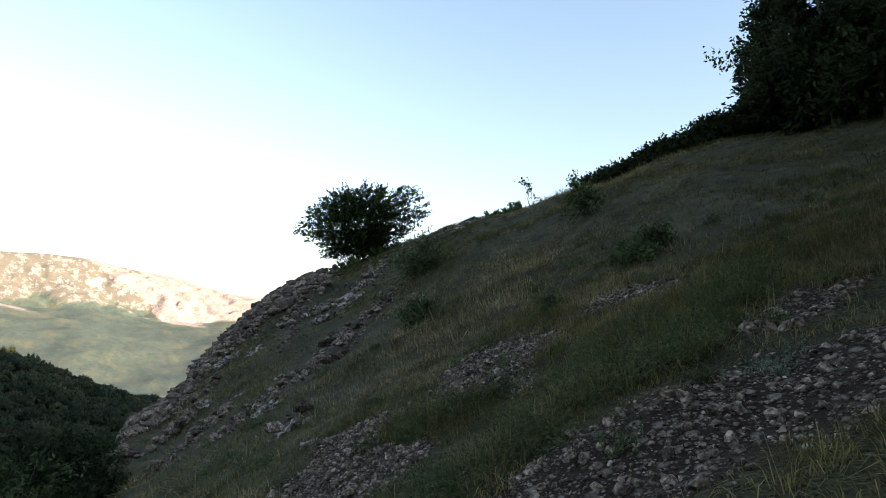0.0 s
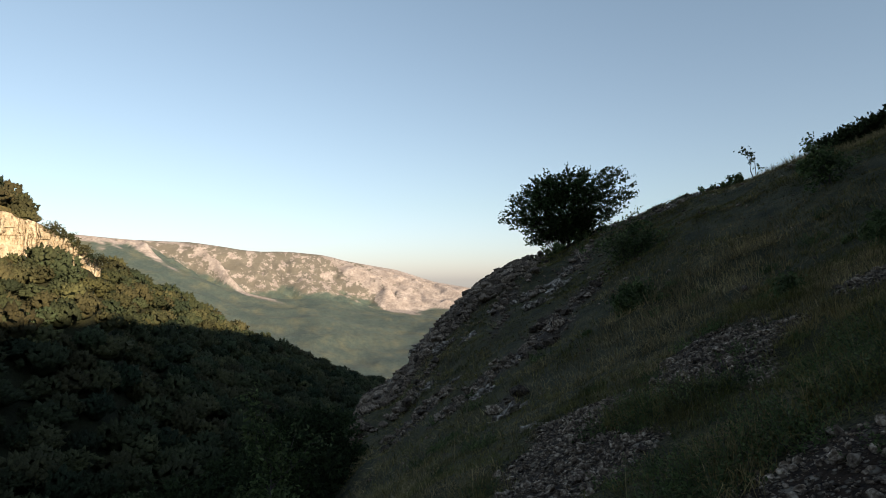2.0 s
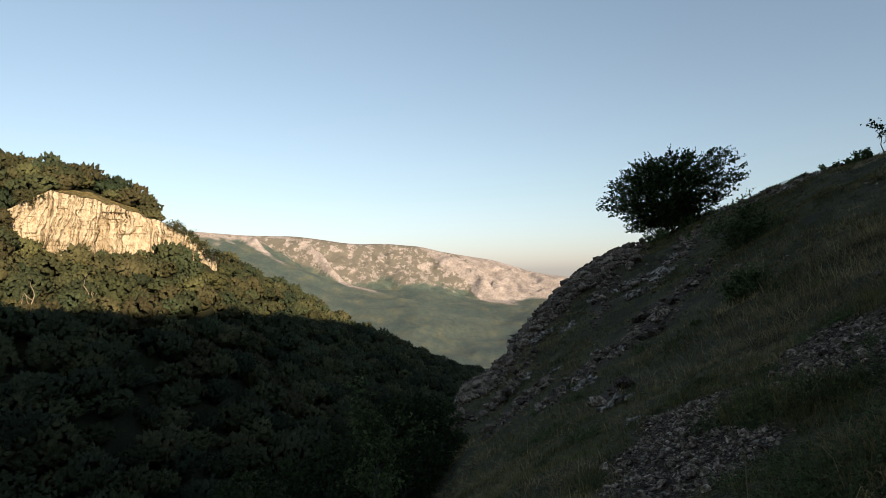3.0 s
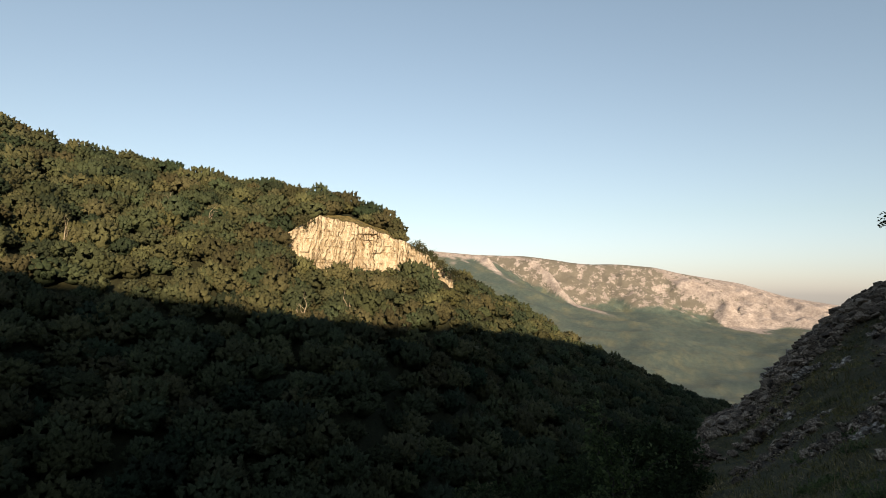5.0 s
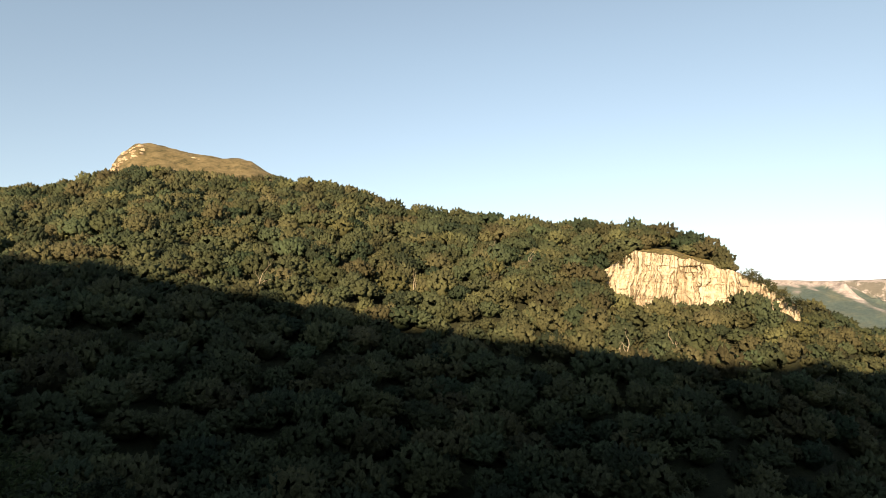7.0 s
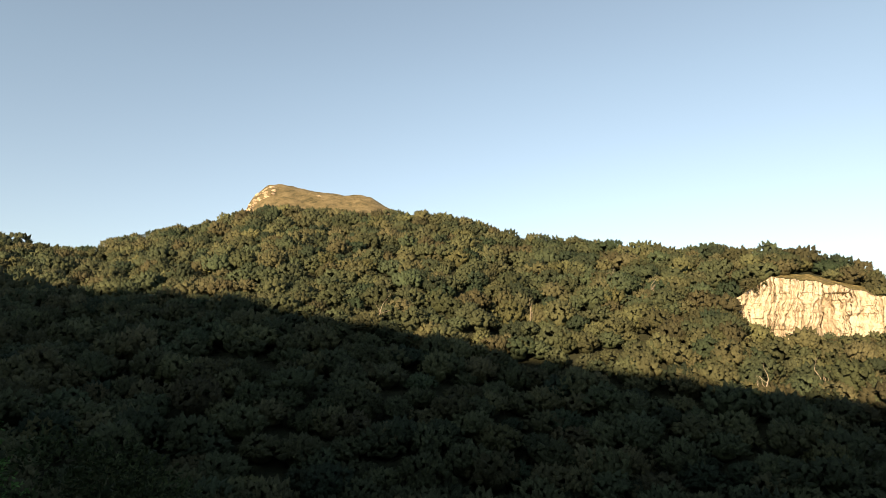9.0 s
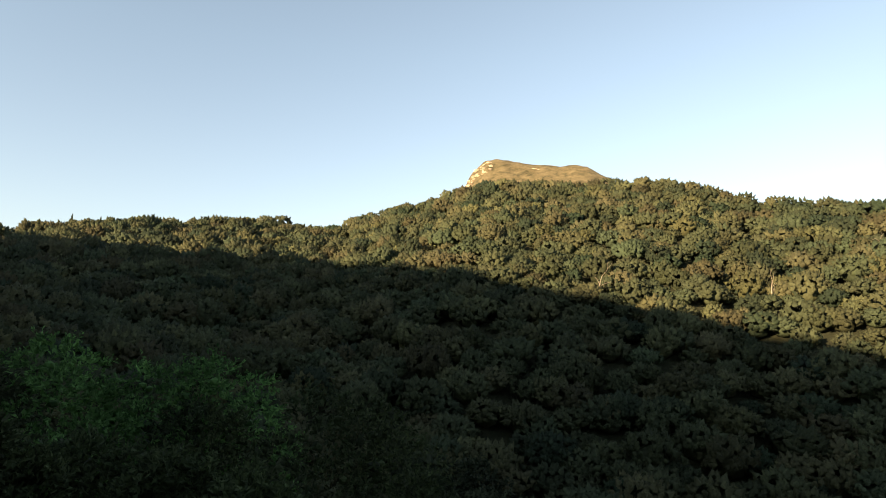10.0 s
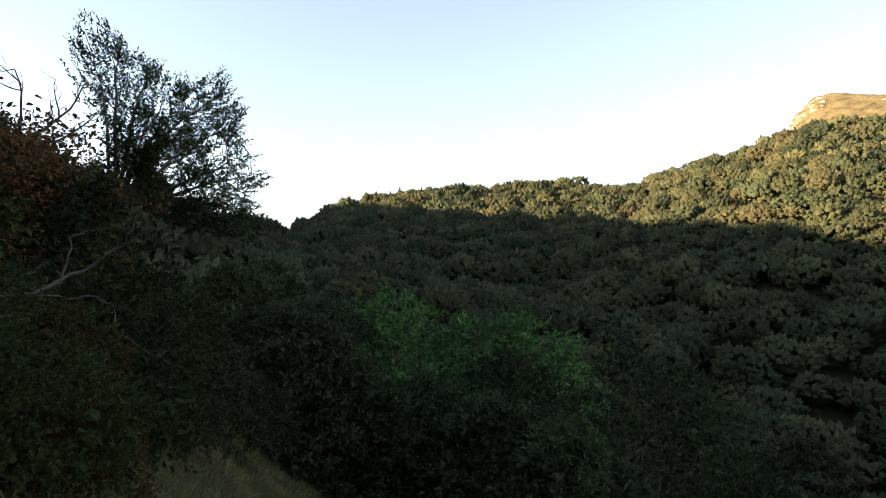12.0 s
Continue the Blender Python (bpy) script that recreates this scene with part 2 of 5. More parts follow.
# The near ridge that hides the sun: its height along y, and how steeply it falls away.
RIDGE_X = 125.0
RIDGE = table("-600 124 0.798, -408 140 0.950, -371 136.8 0.949, -338 139.1 0.989, -300 151.1 1.107, -261 143.4 1.049, -221 134.4 0.937, -183 124.2 0.861, -146 116.1 0.854, -121 111.1 0.867, -94 102.4 0.852, -68 95.4 0.841, -41 89.7 0.743, -16 87.7 0.702, 3 91.4 0.742, 23 94.5 0.799, 56 93.7 0.95, 100 92.8 1.12, 122 90 1.15, 145 87.1 1.4, 176 81.9 1.6, 200 75 1.6, 225 54 1.4, 300 44 0.580, 420 -1 0.580, 560 -71 0.580, 900 -151 0.580")
# The near spur's brow: bearing (degrees left of +y), distance, elevation as seen from the eye.
BROW = table("-60 36 18, -36 36 15.2, -24 36 14.4, -20 36 13.2, -15 36 11.4, -11 38 10.0, -4 42 8.1, 1.4 46 6.1, 4.5 48 4.85, 8.6 50 2.9, 12.6 50 1.45, 16 50 -0.7, 19 48 -3.7, 21.0 47 -5.9, 21.9 46 -7.6, 24.1 44 -9.6, 26.2 41 -10.8, 27.4 39 -13.6, 30 36 -17, 34 32 -23, 45 28 -29, 60 24 -33")
# The far side of the valley: bearing, distance and elevation of its crest (tree tops), and distance and height of its foot.
CREST = table("-10 700 -12 200 -110, 14 520 -11 180 -100, 23 430 -9.2 160 -85, 28 400 -7.9 150 -75, 32 380 -6.1 140 -70, 36 350 -4.4 130 -64, 44 310 0.0 115 -58, 48.2 290 1.7 108 -54, 50.3 284 3.0 105 -53, 52.4 280 4.3 102 -52, 53.4 276 5.9 100 -52, 54.2 275 6.9 100 -52, 57.7 270 8.4 98 -50, 64.5 275 9.4 95 -50, 72.6 280 10.5 95 -50, 82 290 11.6 95 -48, 88 300 13.6 92 -46, 92 305 13.7 90 -45, 99 318 13.8 88 -43, 106 330 13.6 86 -41, 110 340 12.0 84 -39, 114 345 10.9 82 -37, 118 350 9.3 80 -35, 128 360 9.1 74 -31, 138 350 8.3 66 -27, 145 320 6.5 58 -22, 149.5 270 3.8 50 -17, 155 190 4.8 44 -11, 162 150 6 38 -6, 176 130 9 30 -2")
TREE_TOP = 5.0
# Mountains: bearing, elevation of the crest, elevation of the foot of the bare rock.
MOUNT = table("-60.0 -4.00 -6.00, -10.0 -3.00 -5.00, 10.0 -1.60 -3.20, 16.4 -0.70 -2.60, 19.7 -0.16 -2.53, 23.2 0.92 -3.34, 25.8 1.37 -2.34, 27.8 1.76 -1.63, 29.9 2.23 -1.59, 32.5 2.50 -1.27, 35.4 2.50 -2.07, 36.5 2.57 -1.51, 39.6 3.00 0.04, 41.7 3.22 0.88, 44.9 3.32 2.40, 46.0 3.35 2.80, 50.0 3.65 3.40, 60.0 3.40 3.30, 80.0 1.00 1.00, 130.0 -2.00 -2.00, 300.0 -4.00 -6.00")
BALD = table("90 12.5, 92.2 13.0, 93.1 13.75, 94.2 14.15, 95.2 14.6, 96.3 14.82, 97.4 14.78, 99.6 14.95, 101.7 15.25, 103.6 15.6, 104.7 15.5, 105.4 14.9, 105.9 14.4, 106.5 13.4, 107.5 12.5")
CLIFF_R = 216.0
# Cliff: bearing, elevation of its foot and of its lip.
CLIFF_LINE = table("48 1.0 1.3, 50.3 1.4 3.3, 52.9 1.6 4.7, 56.6 1.7 6.0, 58.9 1.9 6.4, 60.3 1.4 6.6, 62.4 3.4 5.4, 63.2 4.2 4.9")


def rise(el, r):
    return EYE + r * np.tan(np.radians(el))


def bearing(x, y):
    return np.degrees(np.arctan2(-x, y))


def ridge_height(x, y):
    return np.interp(y, RIDGE[0], RIDGE[1]) - np.interp(y, RIDGE[0], RIDGE[2]) * (np.sqrt((x - RIDGE_X) ** 2 + 64) - 8)


def own_side(x, y):
    r, a = np.hypot(x, y) + 1e-6, bearing(x, y)
    back = ridge_height(x, y)
    plane = 0.42 * x - 0.27 * (np.sqrt((x + 2.5) ** 2 + 4) - x - 2.5) * 0.5 + 0.095
    d, el = smooth_interp(a, BROW[0], BROW[1]), smooth_interp(a, BROW[0], BROW[2]) - 0.5
    top = rise(el, d)
    w = ease(0.1, 0.85, r / d)
    front = np.where(r < d, plane * (1 - w) + w * top * r / d, top - 0.16 * (r - d) - 0.008 * (r - d) ** 2 * (r < d + 30) - (r >= d + 30) * (7.2 + 0.55 * (r - d - 30)))
    side = plane * (1 - ease(6, 40, r)) + back * ease(6, 40, r)
    f = ease(-58, -38, a) * (1 - ease(30, 58, a))
    far = ease(1.0, 1.3, r / d)
    ahead = front * (1 - far) + np.maximum(front, back) * far
    return ahead * f + side * (1 - f)


def other_side(x, y):
    r, a = np.hypot(x, y) + 1e-6, bearing(x, y)
    a = np.where(a < -90, a + 360, a)
    rc, el, rf, zf = (smooth_interp(a, CREST[0], CREST[i]) for i in (1, 2, 3, 4))
    zc = rise(el, rc) - TREE_TOP
    u = (r - rf) / (rc - rf)
    z = np.where(u < 1, zf + (zc - zf) * (0.85 * u + 0.15 * np.sin(np.pi / 2 * np.clip(u, -1, 1))), zc - 0.1 * (r - rc) - 0.0012 * np.minimum(r - rc, 200) ** 2)
    # the bare summit behind the wooded crest
    hump = ease(0, 70, r - rc) * (1 - ease(75, 220, r - rc)) * ease(90, 92.5, a) * (1 - ease(106.4, 107.4, a))
    z = z + hump * (rise(np.interp(a, BALD[0], BALD[1]), rc + 72) + 0.7 * rough2(x, y, 16, 5, 81, 0.6) - z)
    # the ledge in which the cliff stands
    foot, lip = (rise(np.interp(a, CLIFF_LINE[0], CLIFF_LINE[i]), CLIFF_R) for i in (1, 2))
    low = zf + (foot - 1.5 - zf) * np.clip((r - rf) / (CLIFF_R - rf), 0, 1)
    high = lip - 0.4 + (np.maximum(zc, lip + 1) - lip) * ease(0, 1, (r - CLIFF_R - 4) / (rc - CLIFF_R - 4))
    w = ease(45, 49, a) * (1 - ease(62.3, 66, a)) * (r < rc) * ease(150, 195, r)
    return z * (1 - w) + w * np.where(r < CLIFF_R + 6, low, high)


def mountain_spurs(a, r):
    """Spurs and gullies of the bare mountains, slanting down to one side: 0 in a gully, 1 on a spur."""
    down = 3250 - r
    along = np.radians(a) * 2900 + 0.8 * down + 60 * rough2(np.radians(a) * 2900, r, 300, 3, 13)
    big = 1 - np.abs(rough2(along, r * 0.12, 330, 2, 5, 0.4))
    small = 1 - np.abs(rough2(along + 40, r * 0.25, 105, 3, 8, 0.55))
    return 0.7 * big + 0.3 * small


def far_land(x, y):
    r, a = np.hypot(x, y) + 1e-6, bearing(x, y)
    a = np.where(a < -90, a + 360, a)
    top = smooth_interp(a, MOUNT[0], MOUNT[1])
    foot = sum(np.interp(a + d, MOUNT[0], MOUNT[2]) for d in (-3, -1.5, 0, 1.5, 3)) / 5
    zt, zf = rise(top, 3250.0), rise(foot, 2850.0)
    u = np.clip((r - 2850) / 400, 0, 1)
    hill = zf + (zt - zf) * (0.6 * u + 0.4 * np.sin(np.pi / 2 * u))
    hill = np.where(r > 3250, zt - 0.1 * (r - 3250), hill)
    plain = np.where(r < 1300, -150 - 45 * ease(400, 1300, r), -195 + (zf + 195) * np.clip((r - 1300) / 1550, 0, 1) ** 1.3)
    z = np.where(r < 2850, plain, hill)
    spur = mountain_spurs(a, r)
    body = ease(2800, 2930, r) * (1 - ease(3080, 3235, r))
    z = z + 105 * (spur - 0.66) * body + 9 * rough2(x, y, 60, 4, 6, 0.6) * body + 20 * rough2(x, y, 420, 5, 9, 0.55) * ease(500, 900, r) * (1 - 0.8 * ease(2600, 2850, r))
    return np.where((r > 2700) & (r < 3250), np.minimum(z, rise(top - 0.02, r)), z)


def height(x, y):
    x, y = np.asarray(x, float), np.asarray(y, float)
    r, a = np.hypot(x, y), bearing(x, y)
    own, other = own_side(x, y), other_side(x, y)
    shut = 300 * (1 - ease(2, 20, a)) * (a > -90) + 300 * ease(-179, -115, a) * (a < -90)
    z = smax(own, other - shut, 6.0 * (1 - ease(0.2, 1, shut / 300)) * ease(0.3, 4, r)) 
    z = z + 0.9 * rough2(x, y, 11, 3, 3) * ease(55, 90, r)
    far = far_land(x, y)
    z = np.where(r > 300, np.maximum(z, far), z)
    z = z + 0.12 * rough2(x, y, 1.7, 4, 11) * ease(1.5, 5, r) * (1 - ease(60, 120, r)) + 0.22 * rough2(x, y, 6.5, 3, 21) * ease(9, 24, r) * (1 - ease(60, 120, r))
    return z


def mesh_from(name, verts, faces, smooth=False):
    """A mesh from arrays of corners and of faces that all have the same number of corners."""
    me = bpy.data.meshes.new(name)
    n, k = faces.shape
    me.vertices.add(len(verts))
    me.vertices.foreach_set("co", np.ascontiguousarray(verts, np.float32).ravel())
    me.loops.add(n * k)
    me.loops.foreach_set("vertex_index", np.ascontiguousarray(faces, np.int32).ravel())
    me.polygons.add(n)
    me.polygons.foreach_set("loop_start", np.arange(n, dtype=np.int32) * k)
    me.polygons.foreach_set("use_smooth", np.full(n, smooth))
    me.update(calc_edges=True)
    return me


def grid_faces(rows, cols, closed=False):
    i, j = np.meshgrid(np.arange(rows - 1), np.arange(cols if closed else cols - 1), indexing="ij")
    k = (j + 1) % cols
    return np.stack([i * cols + j, i * cols + k, (i + 1) * cols + k, (i + 1) * cols + j], -1).reshape(-1, 4)


def part(name, me, material, parent=None, label=""):
    """Links a mesh as one object, under a thing or a part."""
    if not me.materials:
        me.materials.append(material)
    ob = new(name, me)
    ob.parent = parent
    return tagged(ob, label)


# Worn stony patches on the slope: x, y and half lengths.
BARE = table("0.83 9.4 1.0 1.5, 0.4 11.2 0.5 0.9, 1.5 4.3 1.5 0.7, 3.1 4.4 0.9 0.5, -1.25 9.4 0.6 2.0, -1.3 7.5 0.85 1.2, -0.3 7.3 0.5 0.5, 3.6 6.2 0.6 0.55, 3.2 10.3 0.6 0.5, -3.9 23.2 0.9 2.6, -4.7 20 0.75 1.2, -2.7 26.5 0.75 2.0, -5.7 18.2 0.75 1.2, -8.3 21.3 1.0 2.0, -4.2 35 1.0 2.8, -6.8 28 0.5 2.0, -7.8 32 0.6 2.4, 1.0 40 2.5 1.2, -3.4 14.0 0.4 1.0")


def rim_at(x, y):
    """The rocky rim where the spur breaks off towards the valley: 0 to 1."""
    r, a = np.hypot(x, y), bearing(x, y)
    return ease(0, 6, r - smooth_interp(a, BROW[0], BROW[1]) + 12.5 - 8 * rough2(x, y, 5, 4, 95, 0.6)) * ease(9, 14, a) * (1 - ease(30, 34, a))


def scree_at(x, y):
    """Where the turf is worn away to stones: 0 to 1."""
    n = 0.3 * rough2(x, y, 4.2, 3, 31) + 0.45 * rough2(x, y, 0.9, 3, 33)
    a = bearing(x, y)
    bare = sum(np.exp(-(((x - cx) / lx) ** 2 + ((y - cy) / ly) ** 2)) for cx, cy, lx, ly in BARE.T)
    bare = np.maximum(ease(0.25, 0.72, np.minimum(bare, 1.0) + n * np.minimum(1.0, 0.25 + 3 * bare)), rim_at(x, y))
    return bare * (1 - ease(60, 90, np.hypot(x, y))) * ease(-70, -50, a) * (1 - ease(35, 50, a))


def build_ground():
    bear = np.radians(np.concatenate([np.arange(-40, 12, 0.5), np.arange(12, 54, 0.25), np.arange(54, 90, 0.7), np.arange(90, 109, 0.25), np.arange(109, 178, 0.7), np.arange(178, 320, 2.0)]))
    rings = np.concatenate([0.4 * 1.035 ** np.arange(184), np.arange(220, 420, 4.0), np.linspace(420, 2000, 42), np.linspace(2020, 2760, 26), np.linspace(2780, 3290, 74), [3330, 3400, 3600, 3900, 4300, 4800]])
    R, B = np.meshgrid(rings, bear, indexing="ij")
    x, y = -R * np.sin(B), R * np.cos(B)
    z = height(x, y)
    n = len(bear)
    verts = np.concatenate([np.stack([x, y, z], -1).reshape(-1, 3), [[0, 0, height(0.0, 0.01)]]])
    faces = grid_faces(len(rings), n, True)[:, ::-1]
    hub = np.full(n, len(verts) - 1)
    k = np.arange(n)
    faces = np.concatenate([faces, np.stack([hub, (k + 1) % n, k, k], 1)])
    me = mesh_from("ground", verts, faces, True)
    a = bearing(x, y)
    a = np.where(a < -90, a + 360, a)
    foot = smooth_interp(a, MOUNT[0], MOUNT[2])
    el = np.degrees(np.arctan2(z - EYE, R))
    patch = rough2(x, y, 190, 5, 41, 0.65)
    rock = ease(-0.12, 0.22, el - foot + 0.55 * patch + 1.3 * (mountain_spurs(a, R) - 0.68)) * ease(2600, 2750, R)
    rc = smooth_interp(a, CREST[0], CREST[1])
    dry = (R > rc + 12) * (R < 600) * ease(90, 93, a) * (1 - ease(109, 112, a))
    ledge = ease(49, 51, a) * (1 - ease(60, 62, a)) * (R > CLIFF_R) * (R < CLIFF_R + 28)
    dry = np.maximum(dry, ledge)
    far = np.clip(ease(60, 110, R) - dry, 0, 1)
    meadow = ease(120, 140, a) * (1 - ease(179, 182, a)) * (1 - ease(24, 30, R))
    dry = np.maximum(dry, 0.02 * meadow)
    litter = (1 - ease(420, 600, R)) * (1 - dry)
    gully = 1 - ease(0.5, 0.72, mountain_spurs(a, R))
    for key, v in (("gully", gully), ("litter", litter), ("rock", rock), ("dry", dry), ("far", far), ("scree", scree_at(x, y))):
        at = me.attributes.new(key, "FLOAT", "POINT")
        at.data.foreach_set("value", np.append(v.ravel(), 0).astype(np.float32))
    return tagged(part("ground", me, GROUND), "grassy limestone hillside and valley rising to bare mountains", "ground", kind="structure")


build_ground()


def build_cliff():
    """A weathered limestone face with upright ribs, blocks and cracks, its lip bent back into the slope."""
    cols, rows = 480, 110
    a = np.linspace(47.9, 63.3, cols)
    foot, lip = (rise(np.interp(a, CLIFF_LINE[0], CLIFF_LINE[i]), CLIFF_R) for i in (1, 2))
    v = np.linspace(0, 1, rows)[:, None]
    A = np.radians(np.broadcast_to(a, (rows, cols)))
    s = A * CLIFF_R
    lip = lip + 0.45 * rough2(s[0], s[0] * 0, 3.0, 4, 63)
    z = foot - 3 + (lip - foot + 3) * v
    bend = 0.9 * rough2(s * 0.25, z * 0.3, 2.2, 3, 69, 0.55) + 0.3 * rough2(s, z, 1.6, 3, 70) + 0.16 * z
    jut = 0.9 * rough2(s, z * 0.3, 9.0, 2, 51)
    for wide, deep, seed, tall in ((7.1, 1.3, 1, 9.0), (3.1, 1.0, 2, 5.0), (1.6, 0.35, 3, 2.6)):  # upright columns, each split into blocks
        c = (s + bend * 1.2) / wide + seed * 0.37
        i = np.floor(c).astype(np.int64)
        edge = np.minimum(c - i, 1 - (c - i)) * wide
        q = z / tall + 3 * lattice(i, i * 0, seed)
        j = np.floor(q).astype(np.int64)
        split = 1.2 * ease(0.1, 1.0, lattice(i, np.floor(z / (tall * 1.7) + 0.3 * i).astype(np.int64), seed + 31))  # some cracks gape, some are shut
        brink = np.minimum(q - j, 1 - (q - j)) * tall
        jut = jut + deep * (0.55 * lattice(i, i * 0, seed + 5) + 0.45 * lattice(i, j, seed + 9) - split * np.exp(-(edge / 0.2) ** 2) - 0.2 * ease(0.1, 0.9, lattice(i, j, seed + 21)) * np.exp(-(brink / 0.2) ** 2))
    hollow = np.abs(rough2(s + bend, z * 0.2, 2.8, 3, 58, 0.55))
    r = CLIFF_R + 1.6 - jut + 1.1 * ease(0.22, 0.0, hollow) - 0.42 * rough2(s, z * 0.7, 1.5, 4, 60, 0.62) + 1.2 * v
    verts = np.stack([-r * np.sin(A), r * np.cos(A), z], -1).reshape(-1, 3)
    me = mesh_from("cliff", verts, grid_faces(rows, cols)[:, ::-1])
    tagged(part("cliff", me, CLIFF), "sunlit pale limestone cliff standing out of the wooded slope", "cliff", kind="structure")
    # the grassy shelf that runs back from its lip to the trees
    rows = 24
    w = np.linspace(0, 1, rows)[:, None]
    A = np.radians(np.broadcast_to(a, (rows, cols)))
    back = np.interp(a, [48, 50, 55, 59, 62, 63.3], [9, 18, 30, 24, 12, 9])
    r2 = r[-1] - 0.15 + back * w
    x, y = -r2 * np.sin(A), r2 * np.cos(A)
    end = np.maximum(height(x[-1], y[-1]) + 0.3, verts[-cols:, 2] + 0.05 * back)
    z = verts[-cols:, 2] + 0.1 + (end - verts[-cols:, 2]) * w ** 1.2 + 0.35 * rough2(x, y, 2.5, 4, 65) * np.minimum(1, w * 4)
    me = mesh_from("ledge", np.stack([x, y, z], -1).reshape(-1, 3), grid_faces(rows, cols)[:, ::-1], True)
    tagged(part("ledge", me, LEDGE), "strip of dry yellowish grass along the cliff top", "ground", kind="structure")


build_cliff()

# ---- leaves, crowns and stems ----
ICO = None


def ico(level=1):
    bm = bmesh.new()
    bmesh.ops.create_icosphere(bm, subdivisions=level, radius=1.0)
    v = np.array([p.co[:] for p in bm.verts])
    f = np.array([[q.index for q in p.verts] for p in bm.faces])
    bm.free()
    return v, f


def unit(v):
    return v / (np.linalg.norm(v, axis=-1, keepdims=True) + 1e-9)


def leaf_cards(rng, centre, out, size, wide=0.6, loose=0.9):
    """Small pointed leaves (folded diamonds), one at each centre, turned roughly outwards. Gives corners and faces."""
    n = len(centre)
    normal = unit(out + loose * rng.normal(size=(n, 3)))
    along = unit(np.cross(normal, rng.normal(size=(n, 3))))
    side = np.cross(normal, along)
    s = (size * rng.uniform(0.7, 1.35, n))[:, None]
    fold = 0.16 * s * normal
    v = np.stack([centre - along * s * 0.5, centre - side * s * wide * 0.5 + fold, centre + along * s * 0.5, centre + side * s * wide * 0.5 + fold], 1)
    return v.reshape(-1, 3), np.arange(4 * n).reshape(n, 4)


def joined(pieces):
    verts, faces, k = [], [], 0
    for v, f in pieces:
        verts.append(v), faces.append(f + k)
        k += len(v)
    return np.concatenate(verts), np.concatenate(faces)


def tube(points, radii, sides=6):
    """A bent, tapered stem round a line of points. Quads."""
    p = np.asarray(points, float)
    d = unit(np.gradient(p, axis=0))
    ref = np.where(np.abs(d[:, 2:3]) > 0.9, [[1.0, 0, 0]], [[0, 0, 1.0]])
    u = unit(np.cross(d, ref))
    w = np.cross(d, u)
    t = np.linspace(0, 2 * np.pi, sides, endpoint=False)
    ring = p[:, None] + np.asarray(radii)[:, None, None] * (np.cos(t)[None, :, None] * u[:, None] + np.sin(t)[None, :, None] * w[:, None])
    return ring.reshape(-1, 3), grid_faces(len(p), sides, True)


def crown_lobes(rng, radius, tall, count):
    """Rounded boughs that make up a broad crown, its base at z 0."""
    h = (np.arange(count) + 0.5) / count
    ang = np.arange(count) * 2.4 + rng.uniform(-0.5, 0.5, count)
    reach = radius * np.sqrt(np.clip(1.02 - h ** 2.2, 0.02, 1)) * rng.uniform(0.5, 0.78, count)
    size = radius * rng.uniform(0.3, 0.46, count) * (10 / max(count, 10)) ** 0.4
    spots = np.stack([reach * np.cos(ang), reach * np.sin(ang), tall * (0.12 + 0.7 * h)], 1)
    return spots, size


def leaf_tris(rng, centre, out, size, loose=0.7):
    """Leaf sprays as single pointed triangles."""
    n = len(centre)
    normal = unit(out + loose * rng.normal(size=(n, 3)))
    along = unit(np.cross(normal, rng.normal(size=(n, 3))))
    side = np.cross(normal, along)
    s = (size * rng.uniform(0.7, 1.4, n))[:, None]
    v = np.stack([centre - side * s * 0.36, centre + side * s * 0.36, centre + along * s * 1.1], 1)
    return v.reshape(-1, 3), np.arange(3 * n).reshape(n, 3)


